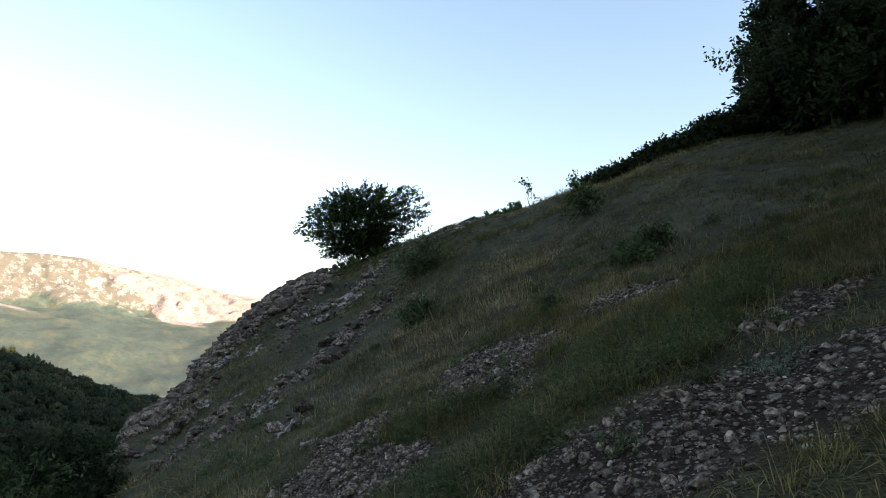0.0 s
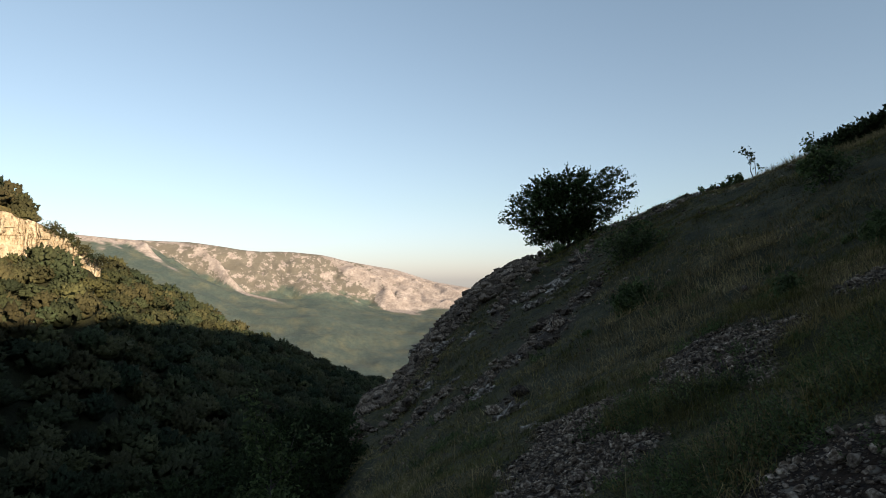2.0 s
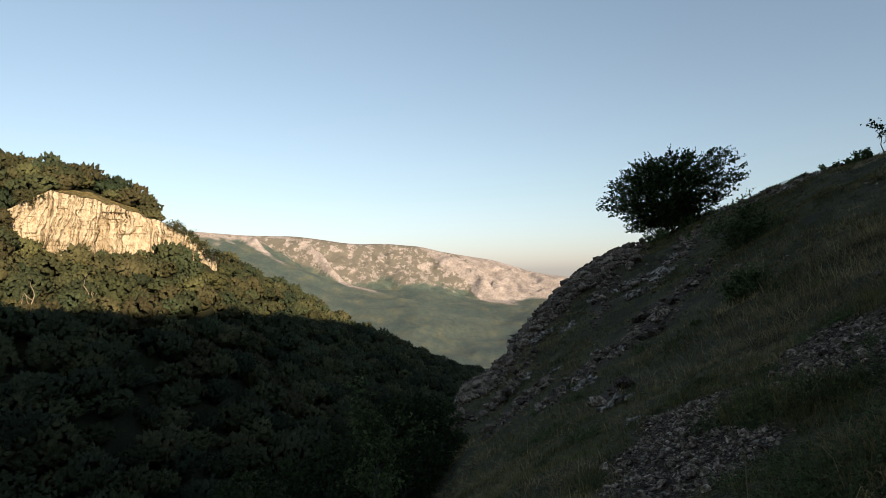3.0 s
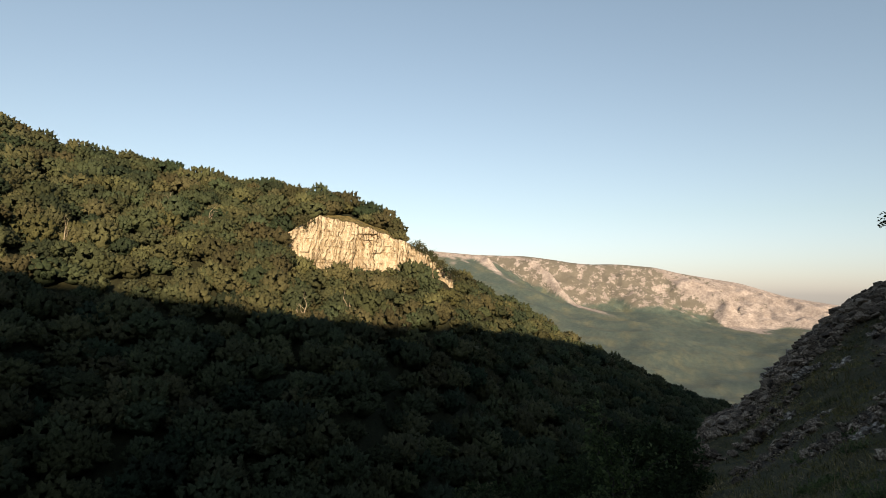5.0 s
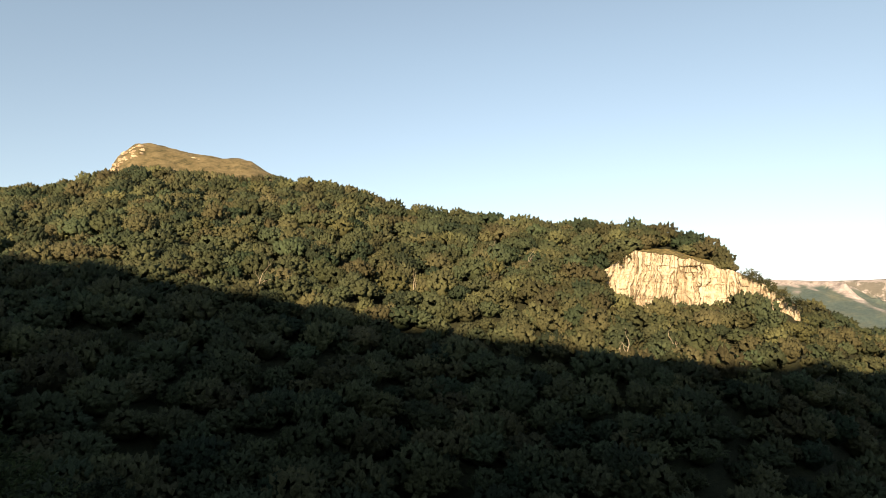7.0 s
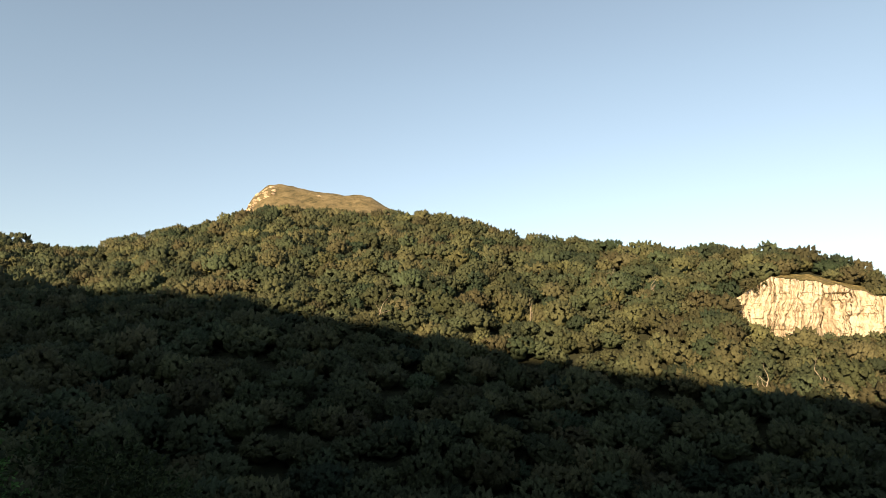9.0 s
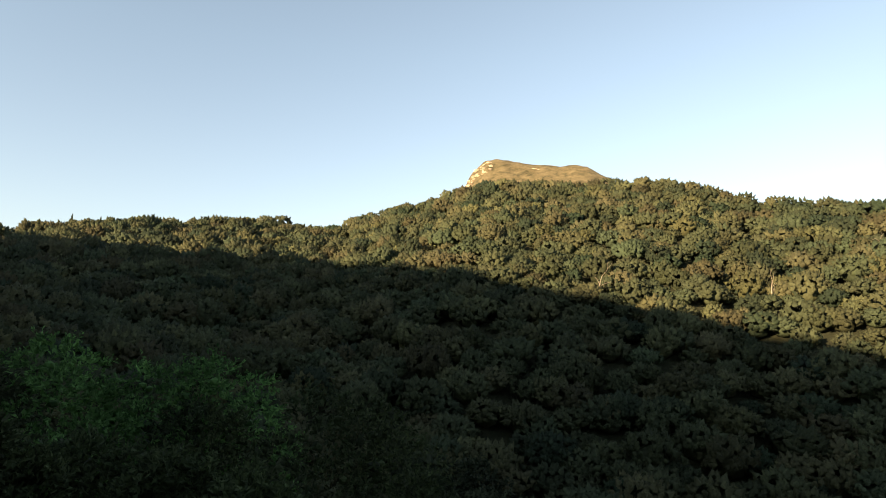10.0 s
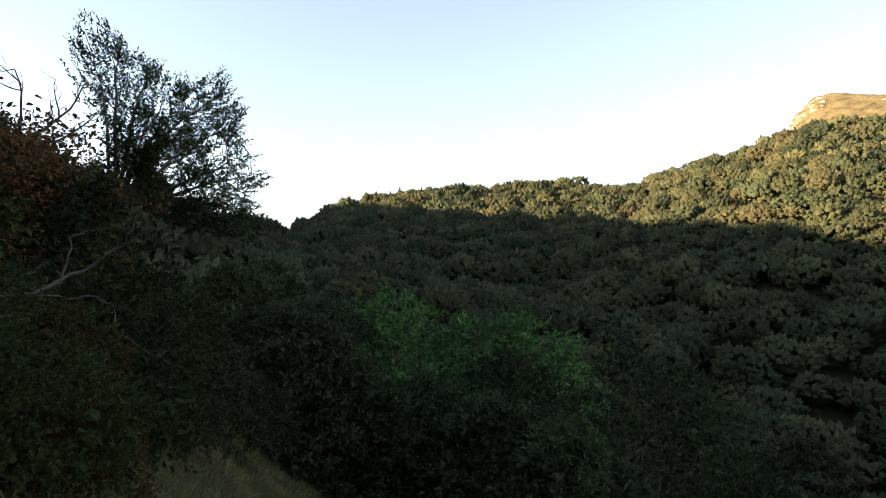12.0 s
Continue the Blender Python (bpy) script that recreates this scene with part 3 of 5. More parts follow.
def clumped_crown(rng, radius=4.6, tall=6.2, clumps=40, sprays=6, size=0.45, bulge=0.25, low=-0.12):
    """A broad rounded crown in triangles: flattened clumps of foliage over a dark inner dome, with leaf sprays on each clump."""
    v, f = ICO
    k = np.arange(clumps)
    up = low + (1 - low) * (k + 0.5) / clumps
    ang = k * 2.39996 + rng.uniform(-0.35, 0.35, clumps)
    flat = np.sqrt(np.clip(1 - np.clip(up, 0, 1) ** 2, 0, 1))
    # the dome is made of a few great boughs, so that its outline swells and dips
    swell = 1 + 0.16 * np.sin(ang * 3 + rng.uniform(0, 6)) * flat + 0.1 * np.sin(ang * 5 + up * 6 + rng.uniform(0, 6))
    dome = np.stack([flat * np.cos(ang), flat * np.sin(ang), up], 1)
    spots = dome * [radius, radius, 0.62 * tall] * (swell * rng.uniform(0.8, 1.05, clumps))[:, None] + [0, 0, 0.38 * tall]
    sizes = radius * bulge * rng.uniform(0.75, 1.25, clumps)
    out = unit(dome * [1, 1, 1.2])
    side = unit(np.cross(out, rng.normal(size=out.shape)))
    other = np.cross(out, side)
    turn = np.arange(5) * 1.2566
    wide = sizes[:, None, None] * rng.uniform(0.75, 1.3, (clumps, 5, 1))
    ring = spots[:, None] + wide * (np.cos(turn)[None, :, None] * side[:, None] + np.sin(turn)[None, :, None] * other[:, None]) - out[:, None] * wide * 0.8
    tip = spots + out * (sizes * rng.uniform(0.55, 1.05, clumps))[:, None] + [0, 0, 0.12]
    caps = np.concatenate([tip[:, None], ring], 1).reshape(-1, 3)
    fans = np.array([(0, 1 + n, 1 + (n + 1) % 5) for n in range(5)])
    pieces = [(caps, (np.arange(clumps)[:, None, None] * 6 + fans).reshape(-1, 3))]
    which = np.repeat(k, sprays)
    way = unit(rng.normal(size=(len(which), 3)) * 0.8 + out[which] + [0, 0, 0.35])
    centre = spots[which] + way * [1, 1, 0.72] * (sizes[which] * rng.uniform(0.55, 1.0, len(which)))[:, None]
    pieces.append(leaf_tris(rng, centre, way, size, 0.7))
    pieces.append((v * [radius * 0.6, radius * 0.6, tall * 0.36] + [0, 0, 0.3 * tall], f))
    return joined(pieces)


def pine_arrays(rng, radius=1.7, tall=8.0, sprays=260, size=0.6):
    """A slim pointed conifer in triangles."""
    h = 1 - np.sqrt(rng.uniform(0, 1, sprays))
    ang = rng.uniform(0, 6.28, sprays)
    reach = radius * (1 - h) * rng.uniform(0.45, 1.1, sprays) * (0.75 + 0.25 * np.cos(h * 40))
    way = np.stack([np.cos(ang), np.sin(ang), np.full(sprays, 0.1)], 1)
    centre = np.stack([reach * np.cos(ang), reach * np.sin(ang), tall * (0.12 + 0.86 * h)], 1)
    v, f = ICO
    return joined([leaf_tris(rng, centre, way, size, 0.5), (v * [radius * 0.4, radius * 0.4, tall * 0.4] + [0, 0, tall * 0.48], f)])


ICO = ico(1)


# ---- the woods ----
def wooded(x, y):
    """True where trees stand."""
    r, a = np.hypot(x, y), bearing(x, y)
    a = np.where(a < -90, a + 360, a)
    rc = smooth_interp(a, CREST[0], CREST[1])
    ok = (a > 20) & (a < 178) & (r < rc + 6)
    ok &= r > np.interp(a, [20, 30, 40, 60, 90, 130, 150, 178], [140, 70, 46, 36, 32, 26, 34, 40])
    cliff = (a > 47.8) & (a < 63) & (r > CLIFF_R - 4) & (r < CLIFF_R + np.interp(a, [48, 50, 55, 59, 62], [8, 16, 30, 24, 12]))
    knoll = (a > 47.3) & (a < 52.6) & (r > CLIFF_R - 2)
    return ok & ~cliff & ~knoll


def wood_spots(rng, gap):
    """Uneven but gapless: staggered rows, shifted about."""
    i, j = (c.ravel() for c in np.meshgrid(np.arange(-90, 90), np.arange(-100, 100)))
    x, y = (i + 0.5 * (j % 2)) * gap, j * gap * 0.87
    x, y = x * 0.8 - y * 0.6, x * 0.6 + y * 0.8
    n = x.size
    x, y = x + rng.uniform(-0.36, 0.36, n) * gap + 2 * rough2(x, y, 23, 2, 91), y + rng.uniform(-0.36, 0.36, n) * gap + 2 * rough2(x, y, 23, 2, 93)
    keep = wooded(x, y)
    return x[keep], y[keep]


def build_woods():
    rng = np.random.default_rng(7)
    x, y = wood_spots(rng, 6.7)
    # low growth round the cliff
    ea, er = rng.uniform(44.5, 65.5, 420), rng.uniform(203, 232, 420)
    side = (ea < 47.9) | (ea > 63.2)
    edge = (er > CLIFF_R - 8) & (er < CLIFF_R - np.where(ea < 53, 5.0, 1.5))
    ea, er = np.radians(ea[side | edge]), er[side | edge]
    small = np.concatenate([np.zeros(len(x)), np.ones(len(ea))])
    x, y = np.concatenate([x, -er * np.sin(ea)]), np.concatenate([y, er * np.cos(ea)])
    z, r = height(x, y), np.hypot(x, y)
    a = bearing(x, y)
    a = np.where(a < -90, a + 360, a)
    crest = smooth_interp(a, CREST[0], CREST[1])
    deep = z < -4 - 0.4 * r  # down in the gorge
    order = np.argsort(r + 1000 * deep + 1000 * small)
    single, rest = order[:280], order[280:]
    full = [clumped_crown(rng, rng.uniform(4.4, 5.1), rng.uniform(5.8, 7.0), 84, 4, 0.4, rng.uniform(0.135, 0.16)) for _ in range(9)]
    fine = [clumped_crown(rng, rng.uniform(4.4, 5.1), rng.uniform(5.8, 7.0), 120, 5, 0.34, rng.uniform(0.115, 0.135)) for _ in range(7)]
    spare = [clumped_crown(rng, rng.uniform(4.4, 5.1), rng.uniform(5.8, 7.0), 66, 3, 0.44, rng.uniform(0.15, 0.18)) for _ in range(9)]
    lowly = [clumped_crown(rng, 4.8, 6.4, 24, 3, 0.8, 0.3) for _ in range(4)]
    pines = [pine_arrays(rng) for _ in range(4)]
    pieces, needles, tones = [], [], []
    for i in rest:
        t, s, h = rng.uniform(0, 6.28), rng.choice([0.72, 0.88, 1.0, 1.12]) * rng.uniform(0.92, 1.08), rng.uniform(0.8, 1.2)
        piny = 117 < a[i] < 170 and r[i] > crest[i] - 22 and rng.uniform() < 0.55
        kind = pines if piny else lowly if deep[i] else fine if r[i] < 150 else full if r[i] < 235 else spare
        v, f = kind[rng.integers(len(kind))]
        s = rng.uniform(0.6, 1.0) if piny else rng.uniform(0.3, 0.5) if small[i] else s
        c, n = math.cos(t) * s, math.sin(t) * s
        p = v @ np.array([[c, n, 0], [-n, c, 0], [0, 0, s * h]]) + [x[i], y[i], z[i] + (-1.9 if r[i] > crest[i] - 5 else 0.1)]
        (needles if piny else pieces).append((p, f))
        if not piny:
            tones.append(np.full(len(p), rng.uniform()))
    woods = mesh_from("forest", *joined(pieces), True)
    woods.attributes.new("tone", "FLOAT", "POINT").data.foreach_set("value", np.concatenate(tones).astype(np.float32))
    tagged(part("forest", woods, OAK), "dense oak wood with rounded crowns covering the valley sides", "forest", kind="stuff")
    tagged(part("pine_wood", mesh_from("pine_wood", *joined(needles)), NEEDLES), "slim dark pines along the wooded saddle", "forest", kind="stuff")
    firsts = []
    for k in range(6):
        tree = tagged(new("tree"), "round-crowned green oak on the wooded valley side", "tree", "trees of the valley wood")
        part("crown", mesh_from("crown", *clumped_crown(rng, 4.9, 6.0, 120, 6, 0.3, 0.118), True), OAK, tree)
        lean = rng.normal(size=2) * 0.25
        stem = tube([(0, 0, -0.6), (lean[0] * 0.3, lean[1] * 0.3, 1.2), (lean[0], lean[1], 3.6)], [0.24, 0.17, 0.08], 7)
        part("trunk", mesh_from("trunk", *stem, True), BARK, tree)
        firsts.append(tree)
    for k, i in enumerate(single):
        s = rng.uniform(0.7, 1.2)
        m = Matrix.Translation((x[i], y[i], z[i])) @ Matrix.Rotation(rng.uniform(0, 6.28), 4, "Z")
        if k < 6:
            firsts[k].matrix_basis = m
            tree = firsts[k]
        else:
            tree = copy_thing(firsts[k % 6], m)
        tree.scale = (s, s, s * rng.uniform(0.85, 1.15))


build_woods()


# ---- trees and shrubs that stand near by ----
def spot(az, r, sink=0.0):
    """A place on the ground: degrees to the left of +y, and metres from where the camera stands."""
    x, y = -r * math.sin(radians(az)), r * math.cos(radians(az))
    return Vector((x, y, float(height(x, y)) - sink))


def crown_height(az, r, el, radius):
    """How tall a crown must be to reach that elevation as seen from the eye."""
    return max(0.6, (float(rise(el, r)) - spot(az, r).z - 0.2 * radius) / 0.82)


def grow(rng, start, way, length, radius, level, out, wander=0.25, lift=0.1, fork=(4, 4, 4), shrink=0.62, low=0.3):
    """A branch and the branches on it. out gathers (level, points, radii, root limb)."""
    n = 6
    p, d = [np.array(start, float)], np.array(way, float)
    for i in range(n):
        d = unit(d + wander * rng.normal(size=3) + [0, 0, lift])
        p.append(p[-1] + d * length / n)
    p = np.array(p)
    out.append((level, p, np.linspace(radius, radius * 0.35, n + 1)))
    if level >= len(fork):
        return
    for k in range(fork[level]):
        t = rng.uniform(low, 1.0) if k else 1.0
        i = min(int(t * n), n)
        side = unit(np.cross(d, rng.normal(size=3)))
        grow(rng, p[i], unit(d * rng.uniform(0.4, 0.9) + side * rng.uniform(0.5, 1.0)), length * shrink * rng.uniform(0.75, 1.15), radius * 0.5 * (1.2 - 0.5 * t), level + 1, out, wander, lift, fork, shrink, low)


def branched_tree(name, label, category, base, seed, stems, fork, leaf, per_twig, size, leaf_mat, bark=BARK, wander=0.22, lift=0.08, shrink=0.62, spread=0.16, group="", bole=0.0, wide=0.55, girth=0.14, low=0.3):
    """stems: (way, length, radius) of each stem. Leaves sit along the last twigs."""
    rng = np.random.default_rng(seed)
    tree = tagged(new(name), label, category, group)
    tree.location = base
    twigs = []
    for way, length, radius in stems:
        out = []
        grow(rng, (0, 0, bole if bole else -0.25), unit(np.array(way, float)), length, radius, 0, out, wander, lift, fork, shrink, low)
        trunk = joined([tube(p, q, 7) for lv, p, q in out if lv == 0])
        part("trunk", mesh_from("trunk", *trunk, True), bark, tree)
        if len(fork) > 0:
            limb = joined([tube(p, q, 5 if lv == 1 else 3) for lv, p, q in out if lv > 0])
            tagged(part("limb", mesh_from("limb", *limb, True), bark, tree), kind="stuff")
        twigs += [p for lv, p, q in out if lv >= max(1, len(fork) - 1)] or [p for lv, p, q in out]
    if bole:
        part("bole", mesh_from("bole", *tube([(0.1, 0, -0.4), (0.04, 0.05, bole * 0.5), (0, 0, bole + 0.15)], [girth, 0.8 * girth, 0.64 * girth], 8), True), bark, tree)
    if leaf:
        pts = np.concatenate([t[1:] for t in twigs])
        centre = np.repeat(pts, per_twig, 0)
        off = rng.normal(size=centre.shape) * spread
        out = unit(off + [0, 0, 0.4 * spread])
        part("crown", mesh_from("crown", *leaf_cards(rng, centre + off, out, size, wide, 0.8)), leaf_mat, tree)
    return tree


def shoots(rng, start, way, length, leaves, size, wide=0.5, swing=0.55):
    """Leafy shoots: leaves set along short twigs, pointing forwards and sideways. Gives corners and faces."""
    n = len(start)
    t = np.tile((np.arange(leaves) + 0.5) / leaves, n)[:, None]
    d = np.repeat(way, leaves, 0)
    p = np.repeat(start, leaves, 0) + d * t * np.repeat(length, leaves)[:, None]
    along = unit(d * 0.55 + swing * rng.normal(size=p.shape))
    normal = unit(np.cross(along, rng.normal(size=p.shape)) + [0, 0, 0.6])
    side = unit(np.cross(normal, along))
    s = (size * rng.uniform(0.75, 1.3, len(p)) * (1.1 - 0.45 * t[:, 0]))[:, None]
    fold = 0.14 * s * normal
    v = np.stack([p, p + along * s * 0.55 - side * s * wide * 0.5 + fold, p + along * s, p + along * s * 0.55 + side * s * wide * 0.5 + fold], 1)
    return v.reshape(-1, 3), np.arange(4 * len(p)).reshape(-1, 4)


def bushy(name, label, category, base, seed, radius, tall, leaf_mat, leaves, size, lobes=12, group="", trunk=True):
    """A dense crown of leafy shoots on rounded boughs, over short stems."""
    rng = np.random.default_rng(seed)
    tree = tagged(new(name), label, category, group)
    tree.location = base
    lobes = max(6, lobes // 2)
    spots, sizes = crown_lobes(rng, radius, tall, lobes)
    sizes = sizes * 1.1
    count = leaves // 7
    which = rng.choice(lobes, count, p=sizes ** 2 / (sizes ** 2).sum())
    middle = np.array([0, 0, 0.4 * tall])
    way = unit(rng.normal(size=(count, 3)) + unit(spots[which] - middle) * 0.9 + [0, 0, 0.45])
    long = size * rng.uniform(2.4, 4.6, count)
    start = spots[which] + way * [1, 1, 0.75] * (sizes[which] * rng.uniform(0.6, 1.0, count))[:, None]
    v, f = shoots(rng, start, unit(way + [0, 0, -0.2]), long, 8, size * 1.65, 0.48, 0.6)
    b, g = ICO
    pieces = [(v, np.concatenate([f[:, [0, 1, 2]], f[:, [0, 2, 3]]]))]
    for i in range(lobes):
        pieces.append((spots[i] + b * [1, 1, 0.75] * sizes[i] * 0.2 * rng.uniform(0.75, 1.1, (len(b), 1)), g))
    pieces.append((b * [radius * 0.14, radius * 0.14, tall * 0.12] + middle, g))
    part("crown", mesh_from("crown", *joined(pieces)), leaf_mat, tree)
    for k in range(3 if trunk else 1):
        w = rng.normal(size=2) * radius * 0.25
        stem = tube([(0, 0, -0.4), (w[0] * 0.4, w[1] * 0.4, tall * 0.3), (w[0], w[1], tall * 0.55)], [0.014 * tall, 0.01 * tall, 0.004 * tall], 6)
        part("stem", mesh_from("stem", *stem, True), BARK, tree)
    return tree


def fan(rng, count, low, high, length, radius):
    """Stems that rise from one stool, spread like a fan."""
    out = []
    for k in range(count):
        t, a = radians(rng.uniform(low, high)), 6.283 * (k + rng.uniform(-0.3, 0.3)) / count
        out.append(((math.sin(t) * math.cos(a), math.sin(t) * math.sin(a), math.cos(t)), length * rng.uniform(0.8, 1.1), radius * rng.uniform(0.7, 1.1)))
    return out


def shaped_tree(name, label, base, seed, turn, mid, outline, deep, stems, count, leaves, size, reach, leaf_mat, hollow, root=(0.0, 0.0), thick=0.11, level=0.5, wide=0.5, arc=(192, -18)):
    """A tree whose crown fills a lopsided outline (angle, radius) in the plane that it is wind-spread in; shoots point out of it."""
    rng = np.random.default_rng(seed)
    tree = tagged(new(name), label, "tree")
    tree.location, tree.rotation_euler = base, (0, 0, radians(turn))
    ang, rad = outline
    around = lambda a: np.interp(np.mod(a, 360), ang, rad, period=360)

    def inside(a, f, d):
        r = around(a) * f * np.sqrt(np.clip(1 - d * d, 0, 1))
        return np.stack([mid[0] + r * np.cos(np.radians(a)), deep * d, mid[1] + r * np.sin(np.radians(a))], -1)

    if root[1] > 1:
        part("bole", mesh_from("bole", *tube([(0.1, 0, -0.4), (0.04, 0.05, root[1] * 0.5), (root[0], 0, root[1] + 0.15)], [thick * 1.7, thick * 1.4, thick * 1.15], 8), True), BARK, tree)
    lines = []
    for k in range(stems):
        a = np.interp(k + rng.uniform(-0.3, 0.3), [0, stems - 1], arc)
        tip = inside(a, rng.uniform(0.7, 0.95), rng.uniform(-0.6, 0.6))
        foot = np.array([root[0] + 0.06 * thick / 0.1 * (k - stems / 2), rng.uniform(-0.25, 0.25), root[1]])
        t = np.linspace(0, 1, 12)[:, None]
        line = foot + (tip - foot) * t
        line[:, 2] += (0.5 * np.sin(np.pi * t[:, 0]) * rng.uniform(-0.25, 0.75))
        line += 0.07 * np.cumsum(rng.normal(size=line.shape), 0) * t * (1 - 0.5 * t)
        lines.append(line)
        part("stem", mesh_from("stem", *tube(line, thick * rng.uniform(0.7, 1.1) * (1 - 0.85 * t[:, 0]), 7), True), BARK, tree)
    a = rng.uniform(0, 360, count * 3)
    f = rng.uniform(0.06, 1, count * 3) ** 0.48
    d = rng.uniform(-1, 1, count * 3)
    p = inside(a, f, d)
    keep = (rng.uniform(size=len(p)) < around(a) ** 2 / rad.max() ** 2 + 0.25) & (rough2(p[:, 0] * 1.3 + 7, p[:, 2] * 1.3 + p[:, 1], 1.0, 2, seed) > hollow - 1.6 * np.clip(f - 0.55, 0, 1) + np.clip(mid[1] - 1.3 - p[:, 2], 0, 1.2) * 0.3)
    p, f = p[keep][:count], f[keep][:count]
    out = unit((p - [mid[0], 0, mid[1] - 0.8]) * [1, 1, level] + 0.45 * rng.normal(size=p.shape) + [0, 0, 0.25])
    length = reach * rng.uniform(0.6, 1.25, len(p))
    start = p - out * length[:, None] * 0.75
    part("crown", mesh_from("crown", *shoots(rng, start, out, length, leaves, size, wide)), leaf_mat, tree)
    nodes = np.concatenate([l[3:] for l in lines])
    twigs = []
    for q, o, m in zip(start[::5], out[::5], length[::5]):
        near = nodes[np.argmin(((nodes - q) ** 2).sum(1) + 2.0 * np.clip(nodes[:, 2] - q[2], 0, None))]
        twigs.append(tube([near, near * 0.45 + q * 0.55 + 0.08 * rng.normal(size=3), q, q + o * m * 0.7], np.array([0.3, 0.22, 0.14, 0.06]) * thick, 3))
    tagged(part("limb", mesh_from("limb", *joined(twigs), True), BARK, tree), kind="stuff")
    return tree


def build_brow_plants():
    rng = np.random.default_rng(3)
    shaped_tree("hawthorn_tree", "wind-spread dark green hawthorn with many stems on the brow", spot(8.3, 45.5), 16, 8.3, (0.5, 3.0),
                table("-62 2.3, -35 2.6, -5 3.5, 15 5.2, 28 5.3, 42 5.1, 52 3.5, 72 3.7, 100 3.0, 125 3.4, 160 4.0, 186 5.3, 206 3.5, 218 3.8, 238 2.8, 270 2.3"), 3.2, 13, 1500, 12, 0.27, 0.95, HAWTHORN, -0.6, thick=0.06)
    branched_tree("sapling", "thin forked sapling with sparse leaves on the skyline", "tree", spot(-8.0, 39.0), 5,
                  [((-0.25, 0, 1), 1.5, 0.035), ((0.35, 0.1, 0.9), 1.1, 0.03)], (3, 2), True, 1, 0.17, HAWTHORN, wander=0.25, spread=0.05)
    for k, (az, r, size, n) in enumerate(((-13.1, 23, 1.0, 9), (-12.6, 24.5, 1.2, 4), (2.4, 27.5, 1.5, 14), (2.1, 27, 1.2, 9), (1.9, 19.5, 0.6, 12), (2.5, 19, 0.5, 8), (-4.4, 40.5, 0.5, 4), (-6.8, 39.6, 0.6, 4), (-5.9, 40, 0.4, 3), (8.6, 43, 0.8, 8), (6.2, 44, 0.7, 6), (-17.5, 14, 0.4, 9), (-19, 14.5, 0.45, 9), (-16.2, 14.6, 0.35, 8), (-10, 12.5, 0.3, 7))):
        branched_tree("shrub", "low leafy green shrub in the dry grass", "shrub", spot(az, r), 40 + k, fan(rng, max(2, n * 2 // 3), 5, 42, size, 0.025), (4, 2), True, 3, 0.07 + 0.0022 * r, HERB, wander=0.22, spread=0.08, group="shrubs on the slope")
    # a hedge of scrub climbs the brow towards the wood
    for k in range(26):
        az = -13.5 - 0.62 * k
        bushy("scrub_bush", "dark scrub bush along the brow", "shrub", spot(az + rng.uniform(-0.3, 0.3), 35 + rng.uniform(-1.5, 1.5), 0.1), 70 + k, 0.35 + 0.035 * k, 0.15 + 0.045 * k + 0.1 * max(0, k - 17), THICKET, 900, 0.16, 9, "scrub along the brow")


def build_right_wood_and_blockers():
    rng = np.random.default_rng(4)
    # those right of -42 degrees are unseen, added to keep sky light off the slope
    for k, (az, r, rad, tall) in enumerate(((-28.6, 36, 2.0, 7.5), (-30.8, 37, 2.7, 12.5), (-33.5, 34, 2.8, 13), (-37, 33, 3.0, 13), (-35, 40, 3.2, 14), (-31.5, 42, 2.8, 14), (-40, 35, 3.2, 13), (-32.6, 31.5, 1.7, 5), (-36, 30, 2.0, 5.5), (-29.5, 33.5, 1.5, 3.5), (-39, 29, 2.2, 6), (-44, 33, 3.2, 12), (-47, 27, 3.2, 11), (-52, 31, 3.4, 12), (-53, 15, 3.0, 9), (-61, 28, 3.4, 11), (-63, 11, 3.4, 12), (-76, 10, 3.8, 13), (-49, 21, 2.6, 8), (-91, 10, 3.8, 13), (-68, 18, 3.4, 13), (-106, 11, 3.8, 13), (-121, 12, 3.6, 12), (-58, 8.5, 2.4, 10), (-74, 6.5, 2.8, 11), (-94, 6.2, 2.8, 11), (-48.5, 13.5, 2.0, 9))):
        bushy("wood_tree", "tall dark leafy tree at the shaded wood's edge, also added out of view to block sky light", "tree", spot(az, r), 100 + k, rad, tall, THICKET, 2800 if az > -42 else 1400, 0.25, 50, "trees of the upper wood")
    branched_tree("ash_tree", "leafy outer tree with loose sprays against the sky", "tree", spot(-28.4, 34.5), 8, [((-0.05, 0, 1), 3.3, 0.13), ((-0.2, 0.1, 1), 2.6, 0.09)], (6, 4, 3), True, 4, 0.2, BUSH, spread=0.2)


